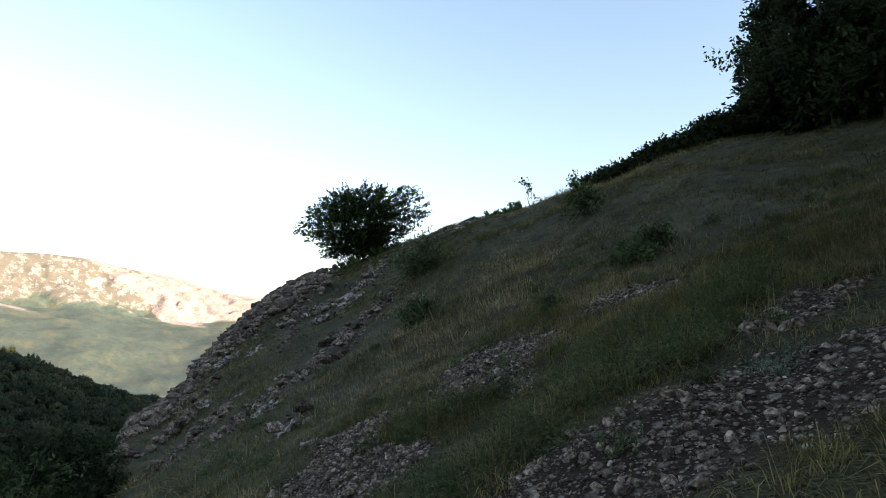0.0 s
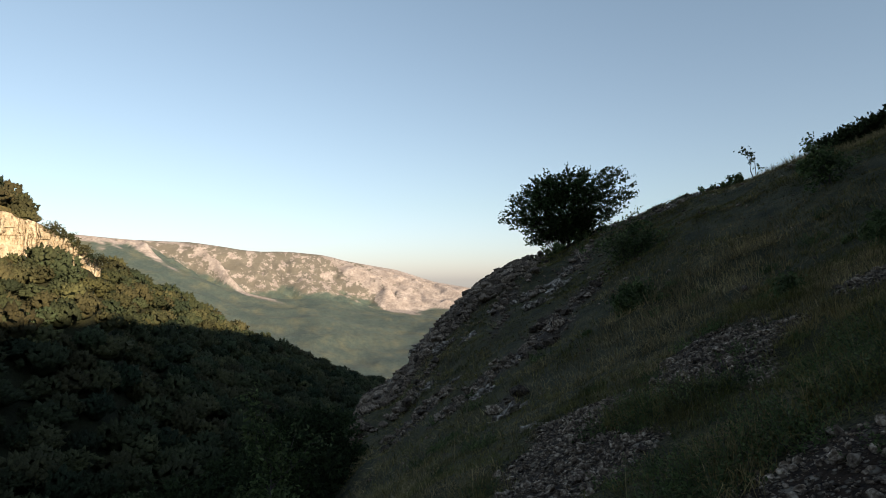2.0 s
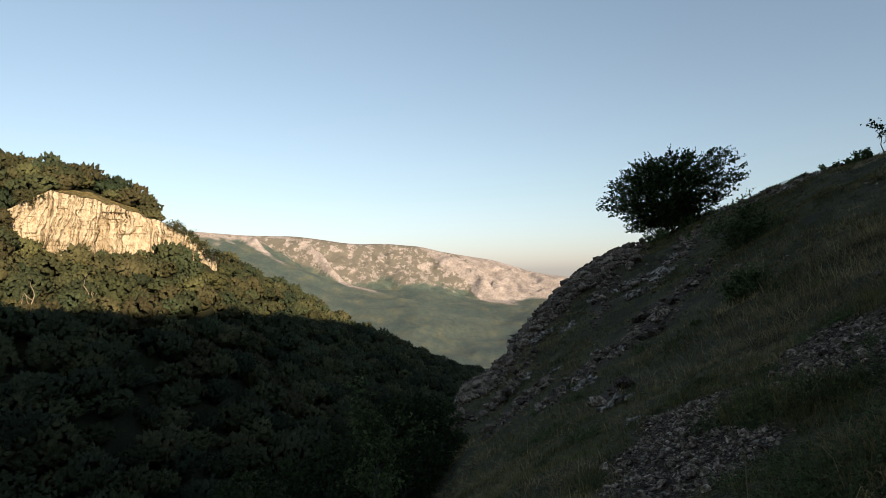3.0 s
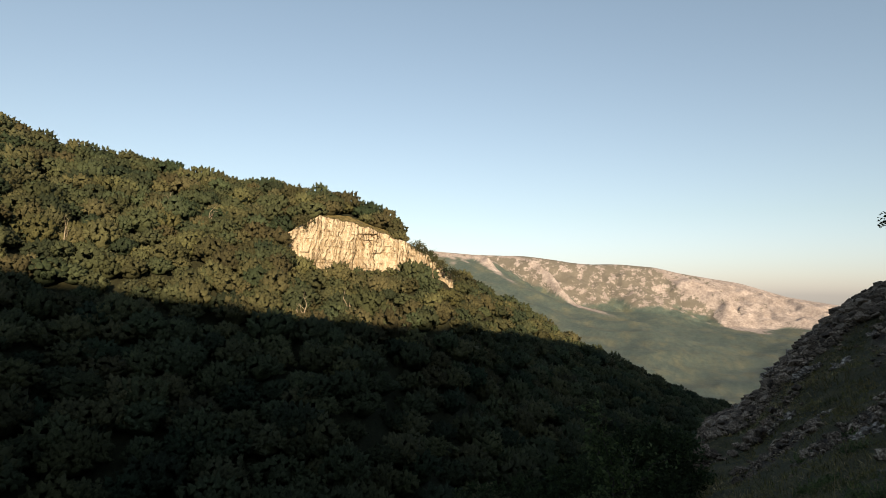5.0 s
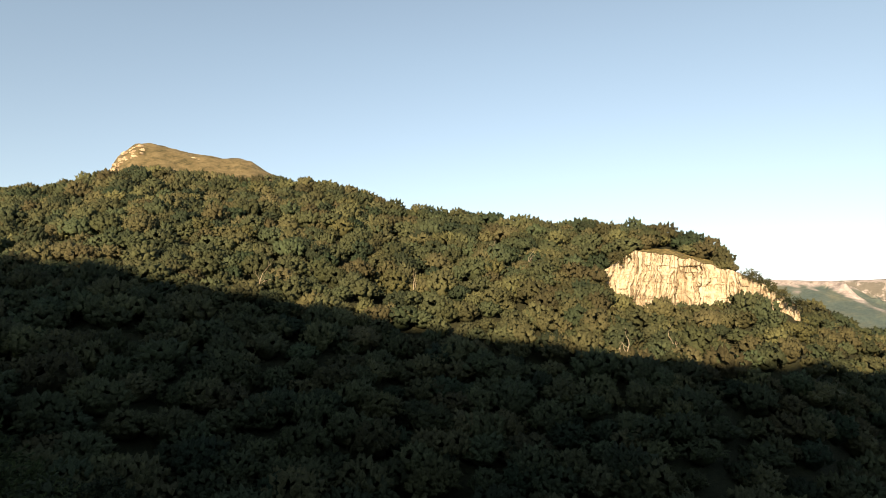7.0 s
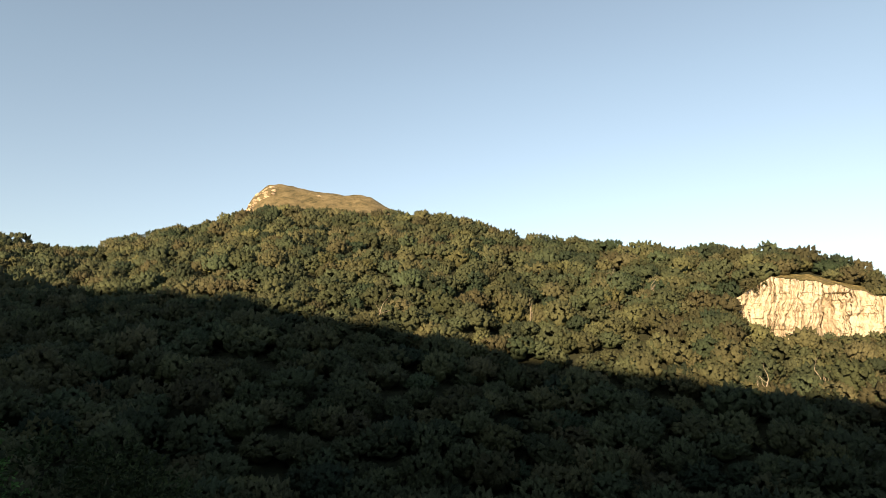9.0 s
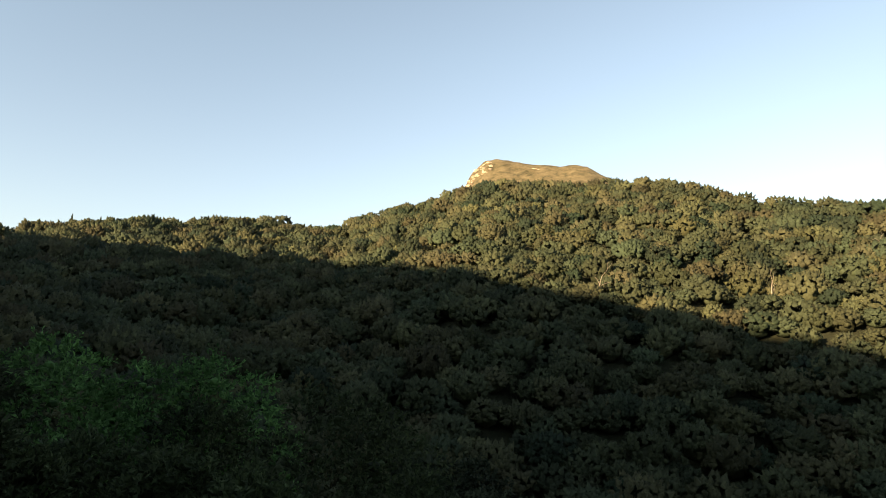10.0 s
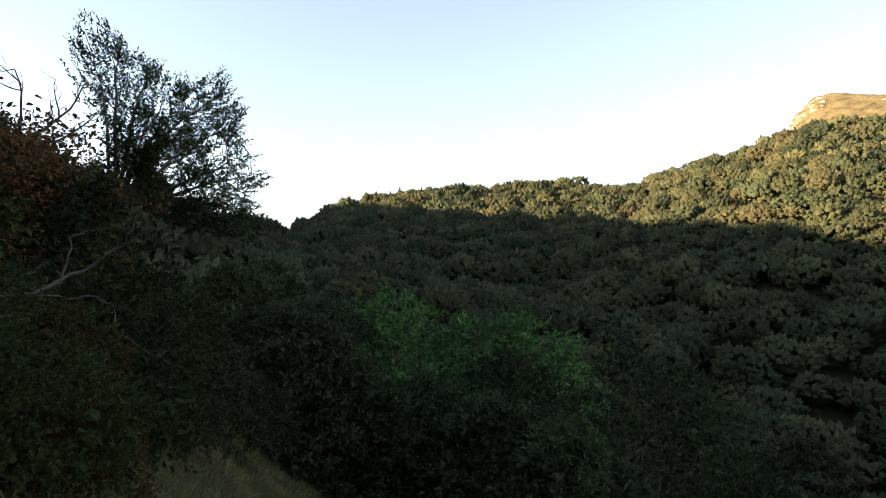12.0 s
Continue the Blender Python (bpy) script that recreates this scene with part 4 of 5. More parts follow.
def build_valley_edge():
    """Trees and bushes just below the path."""
    big = ((117.8, 23, 4.2, -4.6, BUSH), (113, 27, 4.0, -8, BUSH), (129, 26, 3.4, -6.0, BUSH), (133.5, 29, 4.4, -2.4, FRESH), (140.3, 28, 4.0, -0.9, FRESH), (127.6, 29, 4.2, -2.2, FRESH), (137, 22, 2.8, -8.5, BUSH),
           (146, 27, 3.0, -2.0, OAK), (150.5, 30, 3.0, 0.8, BUSH), (145, 36, 3.4, -0.9, OAK), (149, 20, 2.2, -3.2, OAK), (154.5, 22, 2.5, 0.6, BUSH), (144.5, 20.5, 2.3, -6.5, BUSH), (131, 20, 2.5, -10, BUSH), (106, 31, 3.6, -10.5, OAK), (125, 17.5, 2.1, -11.5, BUSH), (110, 22, 3.4, -13.5, BUSH), (117, 33, 3.4, -6.2, OAK), (101, 26, 3.4, -15, BUSH))
    for k, (az, r, rad, top, mat) in enumerate(big):
        bushy("broadleaf_tree", "broad leafy tree with fresh green leaves below the meadow" if mat is FRESH else "broad dark green leafy tree below the meadow", "tree", spot(az, r, 0.3), 200 + k, rad, crown_height(az, r, top, rad), mat, 7000, 0.15, 60, "trees below the meadow")
    for k, (az, r, rad, top) in enumerate(((33, 19, 1.6, -12), (29.5, 26, 1.8, -11.6), (38, 20, 2.0, -15), (42.5, 23, 2.2, -16), (31.5, 22, 1.6, -11.6), (28.4, 33, 1.6, -12), (47, 24, 2.4, -17), (28.6, 22, 1.5, -14.5), (35.5, 24, 2.0, -13))):
        bushy("thicket_bush", "dark leafy bush below the rocky spur", "shrub", spot(az, r, 0.2), 240 + k, rad, crown_height(az, r, top, rad), BUSH, 3600, 0.12, 40, "bushes below the spur")
    tall = float(rise(-9.6, 15.5)) - spot(34.6, 15.5).z
    branched_tree("young_tree", "slender young tree with pale green leaves", "tree", spot(34.6, 15.5), 31, [((0, 0, 1), 0.78 * tall, 0.05)], (12, 4), True, 5, 0.13, HERB, lift=0.12, spread=0.12, shrink=0.36)


def build_left_thicket():
    """What stands close by at the end of the turn: a feathery tree, a russet one, dead boughs, dark bushes."""
    aside = Vector((-0.97, 0.25, 0))  # along the hillside, towards the open valley
    shaped_tree("robinia_tree", "tall feathery tree with fine leaves against the sky", (-4.1, -13.35, float(height(-4.1, -13.35))), 21, 165.5, (0.42, 4.2),
                table("-125 0.5, -99 0.8, -72 1.4, -52 1.85, -38 2.6, -24 2.8, -16 1.85, -8 2.55, 0 2.1, 21 2.05, 49 2.2, 58 2.4, 68 1.7, 82 1.85, 96 1.9, 104 2.2, 115 2.9, 133 2.4, 151 2.0, 168 1.0, 200 0.5"), 1.3, 12, 2300, 11, 0.078, 0.3, HAWTHORN, 0.3, (0.0, 3.25), 0.05, 0.7, 0.42, (125, -40))
    branched_tree("russet_tree", "small tree with reddish brown leaves", "tree", spot(173.5, 8.3), 22,
                  [((0, 0.1, 1), 1.55, 0.06), ((-0.6, 0.3, 0.8), 1.6, 0.05), ((0.5, 0.2, 0.9), 1.5, 0.05)], (6, 5, 3), True, 10, 0.055, RUSSET, wander=0.22, spread=0.12)
    # a dead bough that leans out of the thicket, with one long drooping twig
    bough = tagged(new("dead_branch"), "bare pale dead bough leaning out of the thicket", "branch")
    bough.location = spot(169.7, 5.25) + Vector((0.22, -0.06, 0.76))
    for name, line, thick in (("stem", ((-0.9, -0.25), (-0.3, -0.06), (0.0, 0.0), (0.35, 0.02), (0.6, 0.08), (0.85, 0.22), (1.1, 0.38), (1.22, 0.5)), 0.026),
                              ("twig", ((0.78, 0.17), (0.84, 0.4), (0.82, 0.56), (0.95, 0.62), (1.14, 0.66)), 0.011), ("twig", ((0.55, 0.07), (0.5, 0.2), (0.68, 0.33)), 0.009),
                              ("twig", ((0.6, 0.06), (0.85, 0.02), (1.05, 0.04), (1.2, -0.04), (1.25, -0.25), (1.42, -0.4), (1.6, -0.47), (1.68, -0.42)), 0.008), ("twig", ((1.1, 0.38), (1.3, 0.6), (1.32, 0.82)), 0.007)):
        pts = []
        for (s0, u0), (s1, u1) in zip(line, line[1:]):
            for k in range(3):
                pts.append((s0 + (s1 - s0) * k / 3, u0 + (u1 - u0) * k / 3))
        pts.append(line[-1])
        wob = np.random.default_rng(len(line)).normal(size=(len(pts), 3)) * 0.008
        p = [0.73 * np.array(aside) * s + 0.73 * np.array((0, 0, u)) + np.array((0.25, 0.97, 0)) * 0.06 * math.sin(5 * s) + w for (s, u), w in zip(pts, wob)]
        part(name, mesh_from(name, *tube(p, np.linspace(0.75 * thick, thick * 0.25, len(p)), 7), True), DEAD_BARK, bough)
    branched_tree("dead_tree", "bare dead twigs against the sky", "tree", spot(169.78, 10.22), 24,
                  [((-0.97, 0.25, 0.75), 1.15, 0.022), ((-0.97, 0.25, 0.25), 1.2, 0.02), ((-0.4, 0.1, 1), 1.0, 0.02), ((0.5, -0.1, 1), 1.5, 0.02)], (4, 3), False, 0, 0, RUSSET, BARK, wander=0.2, lift=0.04, shrink=0.5, bole=2.6, girth=0.05)
    for k, (az, r, rad, tall, mat) in enumerate(((169, 8.2, 1.5, 2.4, THICKET), (163, 9.6, 1.4, 2.2, THICKET), (176, 7.2, 1.1, 1.7, RUSSET), (164, 7.6, 0.8, 1.1, THICKET), (166, 6.4, 1.1, 1.4, THICKET), (157, 12.5, 1.3, 2.1, OAK), (170, 5.4, 0.8, 0.9, RUSSET), (163, 12.0, 1.6, 2.0, THICKET), (168, 12.5, 1.7, 2.8, OAK), (176, 11, 1.8, 3.0, OAK), (168, 5.6, 0.7, 0.7, THICKET), (169, 4.3, 0.7, 0.75, THICKET), (166, 4.7, 0.5, 0.5, RUSSET), (175.5, 4.5, 0.8, 0.9, THICKET), (160.5, 10.5, 0.9, 1.2, THICKET), (154.5, 15.5, 1.5, 1.8, THICKET))):
        bushy("thicket", "dark leafy bush of the shaded thicket" if mat is not RUSSET else "bush with browning leaves in the shaded thicket", "shrub", spot(az, r, 0.1), 260 + k, rad, tall, mat, 5200 if r > 6 else 8000, 0.029 + 0.003 * r if r > 6 else 0.024, 34, "bushes of the thicket")


def build_bare_trees():
    """Pale dead trunks among the crowns across the valley."""
    for k, (az, r, tall) in enumerate(((61.7, 171, 4.6), (94.5, 182, 5.0), (72.5, 226, 4.2), (69.6, 218, 4.0), (80.5, 196, 3.6), (57.5, 184, 3.2))):
        branched_tree("bare_tree", "pale bare trunk of a dead tree among green crowns", "tree", spot(az, r, -2.6), 500 + k, [((0.05, 0, 1), tall + 2.2, 0.22), ((-0.35, 0.1, 1), tall * 0.7 + 1.8, 0.13)], (3, 2), False, 0, 0, OAK, DEAD_TRUNK, wander=0.16, shrink=0.5, group="dead trunks across the valley")


def build_cliff_top():
    """Shrubs along the cliff's brink and its lower end."""
    for k, (az, r, rad, tall) in enumerate(((51.4, 218.5, 1.0, 1.6), (51.0, 219, 1.3, 2.4), (50.5, 218.5, 1.0, 1.5), (50.0, 219, 1.2, 1.8), (49.5, 218.5, 1.0, 1.3), (48.9, 217, 1.3, 1.6), (48.3, 216, 1.4, 1.8), (47.7, 215, 1.4, 1.6), (61.9, 218, 1.3, 2.0), (61.2, 219, 1.0, 1.5))):
        lip = float(rise(np.interp(az, CLIFF_LINE[0], CLIFF_LINE[2]), CLIFF_R))
        base = spot(az, r)
        base.z = max(base.z, lip) - 0.2
        bushy("cliff_shrub", "dark green shrub on the brink of the cliff", "shrub", base, 620 + k, rad, tall, OAK, 260, 0.45, 8, "shrubs along the cliff top")


build_bare_trees()
build_cliff_top()
build_brow_plants()
build_right_wood_and_blockers()
build_valley_edge()
build_left_thicket()


# ---- stones and rocks ----
def stone_mesh(rng, name, level=1, flat=0.6):
    """An angular weathered stone of about one metre."""
    v, f = ico(level)
    v = v * rng.uniform(0.75, 1.2, 3) * [1, 1, flat]
    for _ in range(9):
        n = unit(rng.normal(size=3))
        cut = rng.uniform(0.38, 0.62)
        over = np.clip(v @ n - cut, 0, None)
        v = v - over[:, None] * n
    return v * 0.5 * 1.25, f


def near_field(rng, count, lo, hi, left=30, right=-40):
    """Places on the slope in front, evenly thick in the distance lo to hi."""
    r = np.sqrt(rng.uniform(lo * lo, hi * hi, count))
    a = np.radians(rng.uniform(right, left, count))
    return -r * np.sin(a), r * np.cos(a), r


def build_stones():
    rng = np.random.default_rng(9)
    scree = tagged(new("scree"), "loose grey limestone rubble on worn reddish soil", "scree", kind="structure")
    shapes = []
    for k in range(12):
        v, f = stone_mesh(rng, "stone", 2 if k < 4 else 1, rng.uniform(0.45, 0.8))
        me = mesh_from("stone", v, f)
        me.materials.append(STONE)
        shapes.append((me, v, f))
    x, y, r = near_field(rng, 95000, 2.4, 13)
    keep = rng.uniform(size=x.size) < scree_at(x, y)
    x, y, r = x[keep], y[keep], r[keep]
    size = np.clip((0.009 + 0.0008 * r) * np.exp(rng.normal(size=x.size) * 0.75), 0.007, 0.11)
    z = height(x, y)
    big = np.argsort(-size / r)[:290]
    for i in big:
        ob = new("stone", shapes[rng.integers(12)][0])
        ob.parent = scree
        ob.location = (x[i], y[i], z[i] + size[i] * 0.12)
        ob.rotation_euler = (rng.normal() * 0.3, -0.35 + rng.normal() * 0.3, rng.uniform(0, 6.28))
        ob.scale = (size[i] * 1.5,) * 3
    small = np.setdiff1d(np.arange(x.size), big)
    # blocks in the worn bands further up
    x2, y2, r2 = near_field(rng, 26000, 12, 50, 26, -30)
    keep = rng.uniform(size=x2.size) < scree_at(x2, y2) * (1 - 0.8 * rim_at(x2, y2)) * 0.75
    x2, y2 = x2[keep], y2[keep]
    # the rubble crust of the rim
    x3, y3, r3 = near_field(rng, 24000, 20, 51, 29, 9)
    keep = rng.uniform(size=x3.size) < rim_at(x3, y3) * 0.85
    x3, y3 = x3[keep], y3[keep]
    # single stones that lie about in the turf
    x4, y4, r4 = near_field(rng, 900, 5, 45, 26, -22)
    xs, ys = np.concatenate([x[small], x2, x3, x4]), np.concatenate([y[small], y2, y3, y4])
    ss = np.concatenate([size[small], np.clip(0.12 * np.exp(rng.normal(size=x2.size) * 0.6), 0.05, 0.36), np.clip(0.125 * np.exp(rng.normal(size=x3.size) * 0.7), 0.06, 0.55), np.clip(0.0025 * r4 * np.exp(rng.normal(size=x4.size) * 0.5), 0.02, 0.2)])
    proud = np.concatenate([np.full(len(small), 0.12), np.full(x2.size, 0.25), np.full(x3.size, 0.5), np.full(x4.size, 0.1)])
    zs = height(xs, ys) + proud * ss
    chips = [(np.array([(1, 0, 0), (0, 1, 0), (-1, 0, 0), (0, -1, 0), (0, 0, 0.7)]) * rng.uniform(0.35, 0.7, (5, 1)), np.array([(0, 1, 4), (1, 2, 4), (2, 3, 4), (3, 0, 4)])) for _ in range(8)]
    pieces = []
    for i in range(len(xs)):
        me, v, f = (None, *chips[rng.integers(8)]) if ss[i] < 0.022 else shapes[4 + rng.integers(8)]
        t = rng.uniform(0, 6.28)
        c, n = math.cos(t), math.sin(t)
        pieces.append((v @ np.array([[c, n, 0.1], [-n, c, -0.1], [0.1, -0.1, 1]]) * ss[i] * 1.4 + [xs[i], ys[i], zs[i]], f))
    tagged(part("rubble", mesh_from("rubble", *joined(pieces)), STONE), "small grey stones strewn over the slope", "rubble", kind="stuff")


def build_outcrops():
    """Bedrock that breaks through the turf, mostly along the brow of the spur."""
    rng = np.random.default_rng(15)
    v0, f0 = ico(4)

    def outcrop(base, size, long, tall):
        far = rng.uniform(0, 50)
        v = v0 * [size * long, size, size * tall]
        q = [noise.fractal(Vector(p) * 1.7 / size + Vector((far, far, far)), 0.7, 2.1, 5) for p in v]
        w = [noise.cell(Vector(p) * 3.1 / size + Vector((far, 0, far))) for p in v]
        w2 = [noise.cell(Vector(p) * 7.5 / size + Vector((0, far, far))) for p in v]
        v = v * (1 + 0.26 * np.array(q) + 0.26 * (np.array(w) - 0.5) + 0.16 * (np.array(w2) - 0.5))[:, None]
        ob = part("rock_outcrop", mesh_from("rock_outcrop", v, f0), OUTCROP)
        ob.location, ob.rotation_euler = base, (rng.normal() * 0.1, rng.uniform(-0.75, -0.3), rng.uniform(-0.5, 0.5))
        tagged(ob, "rough grey limestone outcrop in the dry turf", "rock", "rock outcrops of the spur")

    for k in range(20):
        az = rng.uniform(12.5, 25.5)
        d = float(np.interp(az, BROW[0], BROW[1])) + rng.uniform(-7, 1)
        size = rng.uniform(0.4, 0.95)
        outcrop(spot(az, d, 0.45 * size), size, rng.uniform(1.1, 1.9), rng.uniform(0.5, 0.8))
    for az, d, size in ((9.2, 33, 1.1), (8.0, 31, 0.9), (10.4, 30, 0.8), (7.2, 35, 0.8), (11.5, 33, 0.7), (6.2, 37, 0.7), (14.5, 34, 0.6), (16.5, 31, 0.6), (18.5, 33, 0.7), (3.5, 42, 0.8), (1.8, 45, 0.9), (-1.5, 38, 0.6), (-3.5, 39, 0.5), (20.5, 27, 0.6), (17.5, 24, 0.5), (9.5, 24, 0.5), (12, 20, 0.5), (15.5, 18, 0.5), (13.6, 13.5, 0.45), (10.5, 11, 0.4)):
        outcrop(spot(az, d, 0.4 * size), size, rng.uniform(1.0, 1.5), rng.uniform(0.45, 0.75))


def build_summit_ledges():
    """Pale limestone beds that step up to the bare summit, and a few blocks in its turf."""
    rng = np.random.default_rng(27)
    beds = [(100.1, 14.85, 1.3), (99.7, 14.8, 0.9), (101.5, 14.9, 0.8)]
    for k in range(46):
        az = 106.45 - 2.3 * rng.uniform() ** 1.5
        beds.append((az, float(np.interp(az, BALD[0], BALD[1])) - 0.1 - 0.95 * rng.uniform() ** 1.3, rng.uniform(0.8, 2.0)))
    for az, el, size in beds:
        d = float(np.interp(az, CREST[0], CREST[1])) + 60
        for r in np.arange(d - 30, d + 15, 1.5):  # the place where the slope meets that height
            if spot(az, r).z > rise(el, r):
                break
        v, f = stone_mesh(rng, "ledge", 3, 0.42)
        v = v + 0.03 * rng.normal(size=v.shape)
        ob = part("rock_ledge", mesh_from("rock_ledge", v, f), LEDGE_ROCK)
        ob.location = (-r * math.sin(radians(az)), r * math.cos(radians(az)), float(rise(el, r)) - 0.1 * size)
        ob.rotation_euler, ob.scale = (0, 0, radians(az) + rng.normal() * 0.25), (size * 2.2, size * 1.8, size * 2.1)
        tagged(ob, "pale limestone bed breaking out of the bare summit", "rock", "rock beds of the summit")


build_stones()
build_outcrops()
build_summit_ledges()


# ---- grass and herbs ----
def blades(rng, x, y, length, width, per, spread, droop=0.5, single=False):
    """Tufts of pointed blades: bent ones of three triangles each, or single triangles."""
    n = len(x)
    z = height(x, y)
    cx, cy, cz = (np.repeat(c, per) for c in (x, y, z))
    L = np.repeat(length, per) * rng.uniform(0.35, 1.2, n * per)
    W = np.repeat(width, per) * rng.uniform(0.7, 1.3, n * per)
    a = rng.uniform(0, 6.283, n * per)
    off = rng.uniform(0, 1, n * per) * np.repeat(spread, per)
    base = np.stack([cx + off * np.cos(a), cy + off * np.sin(a), cz - 0.02 + 0.42 * off * np.cos(a)], 1)
    lean = rng.uniform(0.1, 1.35, n * per)
    way = np.stack([np.cos(a) * lean - 0.12, np.sin(a) * lean, np.ones(n * per)], 1)
    way = unit(way) * L[:, None]
    side = unit(np.stack([-np.sin(a), np.cos(a), np.zeros(n * per)], 1)) * W[:, None]
    mid = base + way * 0.55
    tip = base + way + np.stack([np.cos(a), np.sin(a), np.full(n * per, -0.7)], 1) * (L * droop * lean)[:, None]
    if single:
        return np.stack([base - side, base + side, tip], 1).reshape(-1, 3), np.arange(3 * n * per).reshape(-1, 3)
    v = np.stack([base - side, base + side, mid - side * 0.7, mid + side * 0.7, tip], 1).reshape(-1, 3)
    k = np.arange(n * per)[:, None] * 5
    f = np.concatenate([k + [0, 1, 3], k + [0, 3, 2], k + [2, 3, 4]])
    return v, f


# Where the grass stands tall and green (x, y, half length), and where it has dried to straw.
LUSH = table("2.86 6.8 0.75, 1.5 5.8 0.5, 2.1 5.9 0.5, 3.7 7.8 0.8, 0.4 8.0 0.5, -0.4 8.4 0.45, 2.3 7.6 0.6, 0.5 5.5 0.5, 0.2 4.9 0.4")
DRY = table("-1.2 15.5 1.3, -0.3 18.0 1.4, 0.4 16.5 1.3, 2.1 18.7 1.5, -0.2 13.2 0.8, 1.2 14.5 1.0, 4.6 13 0.8, 9.5 30 2.5, 6 34 2")


def spread_at(x, y, spots):
    return np.minimum(1.0, sum(np.exp(-((x - cx) ** 2 + (y - cy) ** 2) / (s * s)) for cx, cy, s in spots.T))


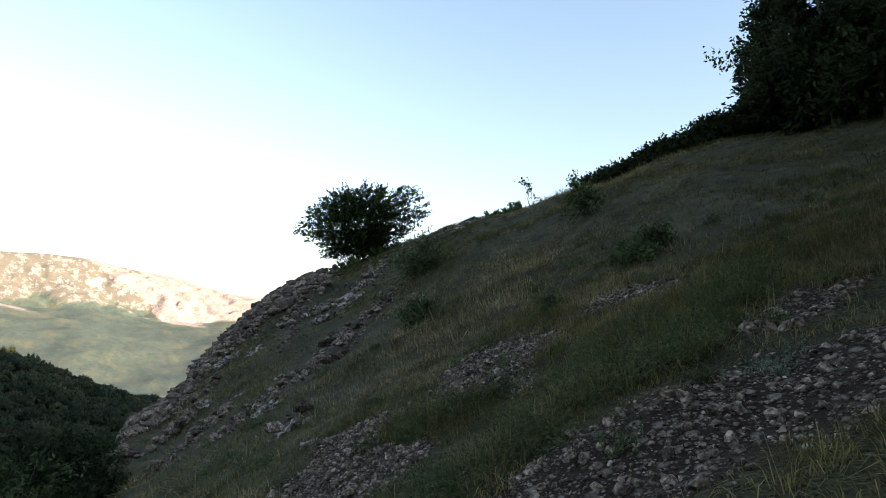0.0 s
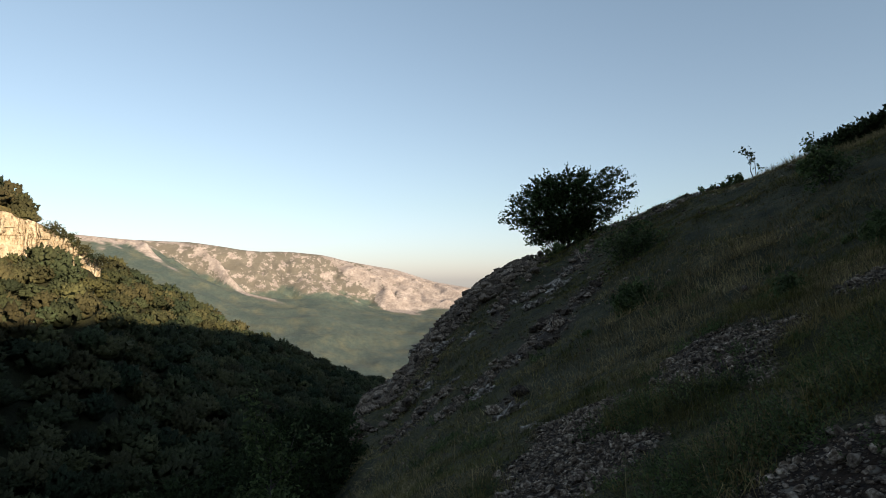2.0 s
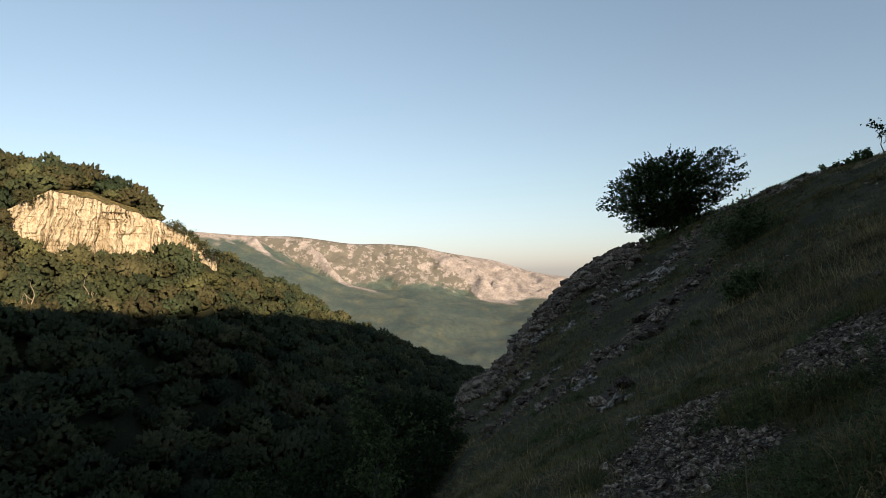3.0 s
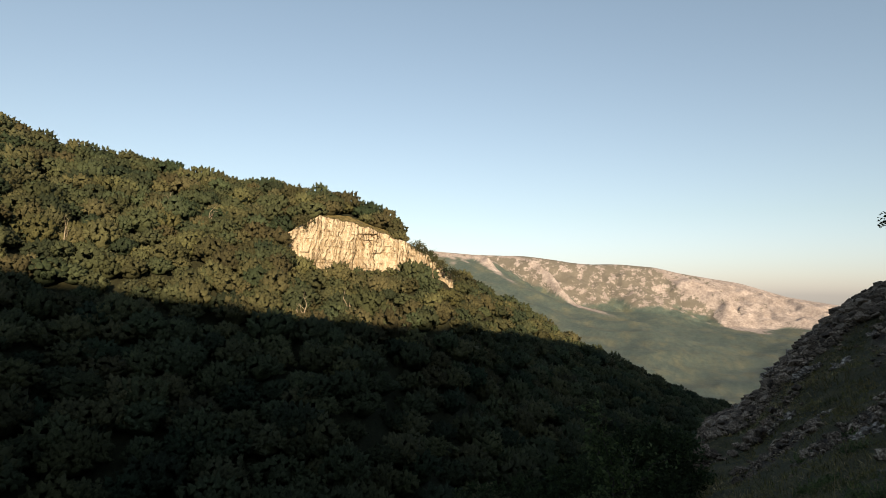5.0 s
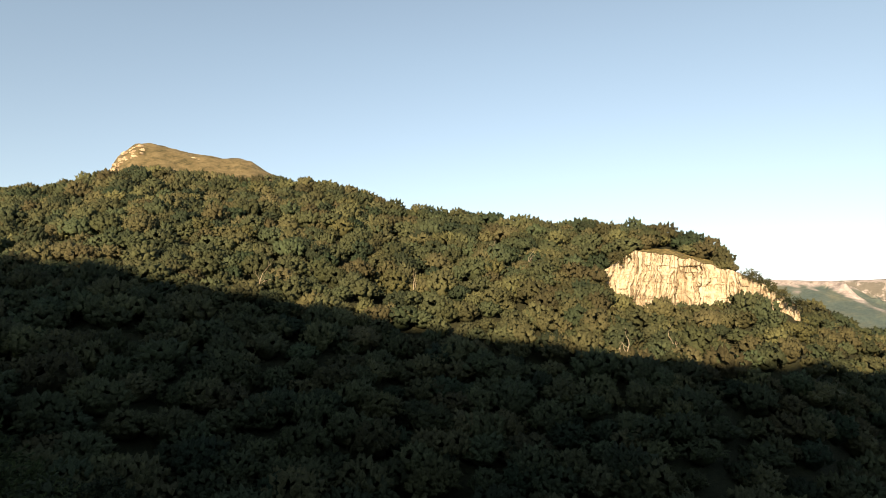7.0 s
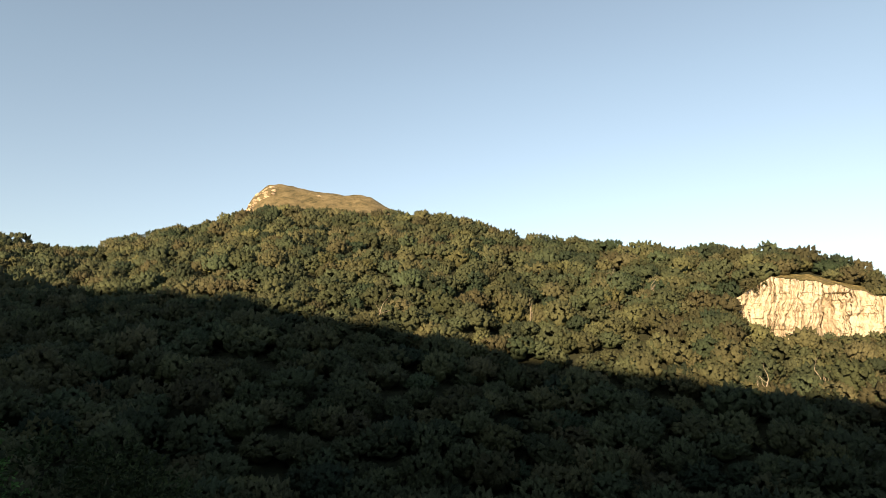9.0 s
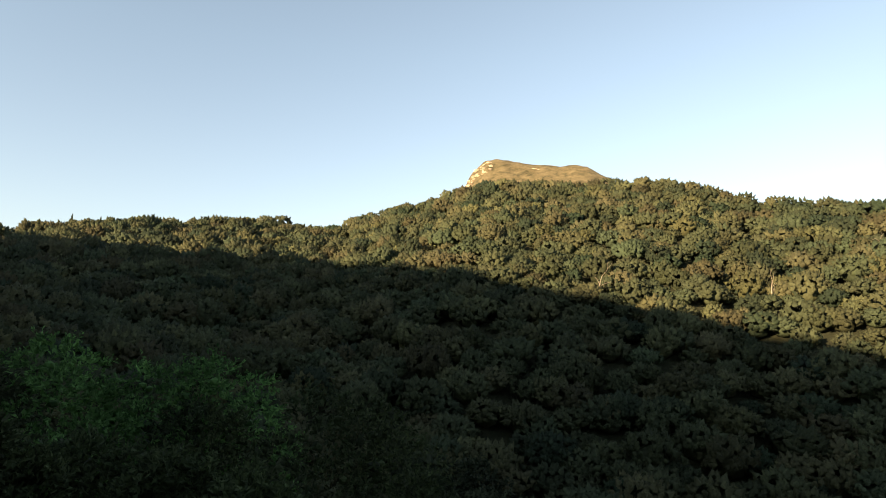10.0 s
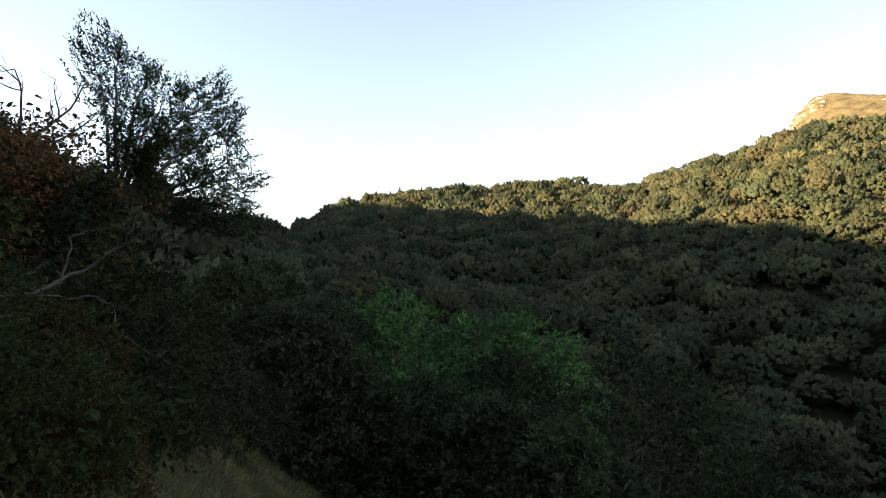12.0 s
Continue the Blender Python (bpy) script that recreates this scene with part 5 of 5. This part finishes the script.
def build_grass():
    rng = np.random.default_rng(17)
    x, y, r = near_field(rng, 17000, 2.0, 14, 40, -42)
    lush = spread_at(x, y, LUSH)
    patch = rough2(x, y, 2.6, 3, 71)
    keep = rng.uniform(size=x.size) < np.maximum((1 - 0.96 * scree_at(x, y)) ** 2 * (0.4 + 0.6 * ease(-0.5, 0.4, patch)), ease(0.35, 0.7, lush))
    x, y, patch, lush = x[keep], y[keep], patch[keep], lush[keep]
    dry = (rough2(x, y, 1.4, 2, 73) + 1.3 * spread_at(x, y, DRY) - lush + 0.35 * rng.normal(size=x.size)) > 0.75
    for name, pick, mat, label in (("grass", ~dry, GRASS, "tufts of green mountain grass on the slope"), ("dry_grass", dry, STRAW, "tufts of straw-coloured dry grass on the slope")):
        s = 0.12 + 0.1 * ease(-0.4, 0.7, patch[pick]) + 0.22 * lush[pick]
        n = pick.sum()
        near = mesh_from(name, *blades(rng, x[pick], y[pick], s * rng.uniform(0.7, 1.4, n), np.full(n, 0.004), 11, 0.07 + 0.06 * rng.uniform(size=n), 0.75))
        tagged(part(name, near, mat), label, "grass", kind="stuff")
    # thin seeding stalks that stand over the rest
    k = rng.choice(len(x), 900, replace=False)
    stalk = mesh_from("grass_stalk", *blades(rng, x[k], y[k], rng.uniform(0.3, 0.6, 900), np.full(900, 0.0028), 2, np.full(900, 0.05), 0.35))
    tagged(part("grass_stalk", stalk, STRAW), "thin pale seeding stalks over the green grass", "grass", kind="stuff")
    x, y, r = near_field(rng, 62000, 13, 52, 30, -38)
    patch = rough2(x, y, 3.2, 3, 77)
    keep = rng.uniform(size=x.size) < (1 - scree_at(x, y)) ** 2 * (0.35 + 0.65 * ease(-0.5, 0.3, patch))
    x, y, r, patch = x[keep], y[keep], r[keep], patch[keep]
    straw = spread_at(x, y, DRY)
    dry = 0.8 * rough2(x, y, 4.5, 3, 75) + 1.5 * straw + 0.3 * rng.normal(size=x.size) > 0.5
    for name, pick, mat, label in (("far_grass", ~dry, GRASS, "green grass higher on the slope"), ("far_dry_grass", dry, STRAW, "dry grass higher on the slope")):
        n = pick.sum()
        long = rng.uniform(0.09, 0.22, n) * (0.8 + 0.5 * ease(-0.3, 0.6, patch[pick])) + 0.42 * straw[pick] * rng.uniform(0, 1, n)
        far = mesh_from(name, *blades(rng, x[pick], y[pick], long, 0.004 + 0.0003 * r[pick], 8, np.full(n, 0.2), 0.6, True))
        tagged(part(name, far, mat), label, "grass", kind="stuff")
    x, y, r = near_field(rng, 7000, 4, 22, 172, 138)
    far = mesh_from("meadow_grass", *blades(rng, x, y, rng.uniform(0.12, 0.3, x.size), np.full(x.size, 0.007), 10, np.full(x.size, 0.18), 0.5, True))
    tagged(part("meadow_grass", far, GRASS), "short dry meadow grass between the bushes", "grass", kind="stuff")


def herb(base, seed, size, tall, shoots_n, leaf, mat, name, label, group):
    """A low leafy plant: shoots that rise and spread from one root."""
    rng = np.random.default_rng(seed)
    plant = tagged(new(name), label, "plant", group)
    plant.location = base
    way = unit(np.stack([rng.normal(size=shoots_n) * 0.7, rng.normal(size=shoots_n) * 0.7, np.full(shoots_n, 0.9)], 1))
    start = np.stack([rng.normal(size=shoots_n) * size * 0.45, rng.normal(size=shoots_n) * size * 0.45, np.zeros(shoots_n) - 0.02], 1)
    start[:, 2] += 0.42 * start[:, 0]
    length = tall * rng.uniform(0.5, 1.15, shoots_n)
    tagged(part("leaf_mass", mesh_from("leaf_mass", *shoots(rng, start, way, length, 12, leaf, 0.45, 0.7)), mat, plant), kind="stuff")
    stems = [tube([p, p + w * m * 0.5, p + w * m * 0.95], [0.003, 0.0022, 0.001], 3) for p, w, m in zip(start[::2], way[::2], length[::2])]
    tagged(part("stem", mesh_from("stem", *joined(stems), True), BARK, plant), kind="stuff")


def build_herbs():
    rng = np.random.default_rng(19)
    green = "small leafy green herb among the stones"
    for k in range(70):
        r, az = rng.uniform(3.6, 20), rng.uniform(-34, 24)
        size = rng.uniform(0.1, 0.26) * (0.8 + 0.03 * r)
        herb(spot(az, r), 300 + k, size, size * 1.1, 36, 0.022 + 0.0022 * r, HERB, "herb", green, "herbs among the stones")
    weedy = "dense clump of tall green weeds in the turf"
    for k, (cx, cy, wide) in enumerate(LUSH.T):
        for n in range(8):
            px, py = cx + wide * rng.normal() * 0.5, cy + wide * rng.normal() * 0.5
            herb((px, py, float(height(px, py))), 420 + 10 * k + n, 0.28, rng.uniform(0.26, 0.48), 40, 0.045, HERB, "weed_clump", weedy, "weed clumps in the turf")
    for k, (az, r) in enumerate(((-28.5, 5.4), (-27.2, 5.6), (-29.5, 5.7))):
        herb(spot(az, r), 380 + k, 0.16, 0.12, 40, 0.03, SAGE, "grey_herb", "grey-green woolly herb among the stones", "grey herbs")


build_grass()
build_herbs()
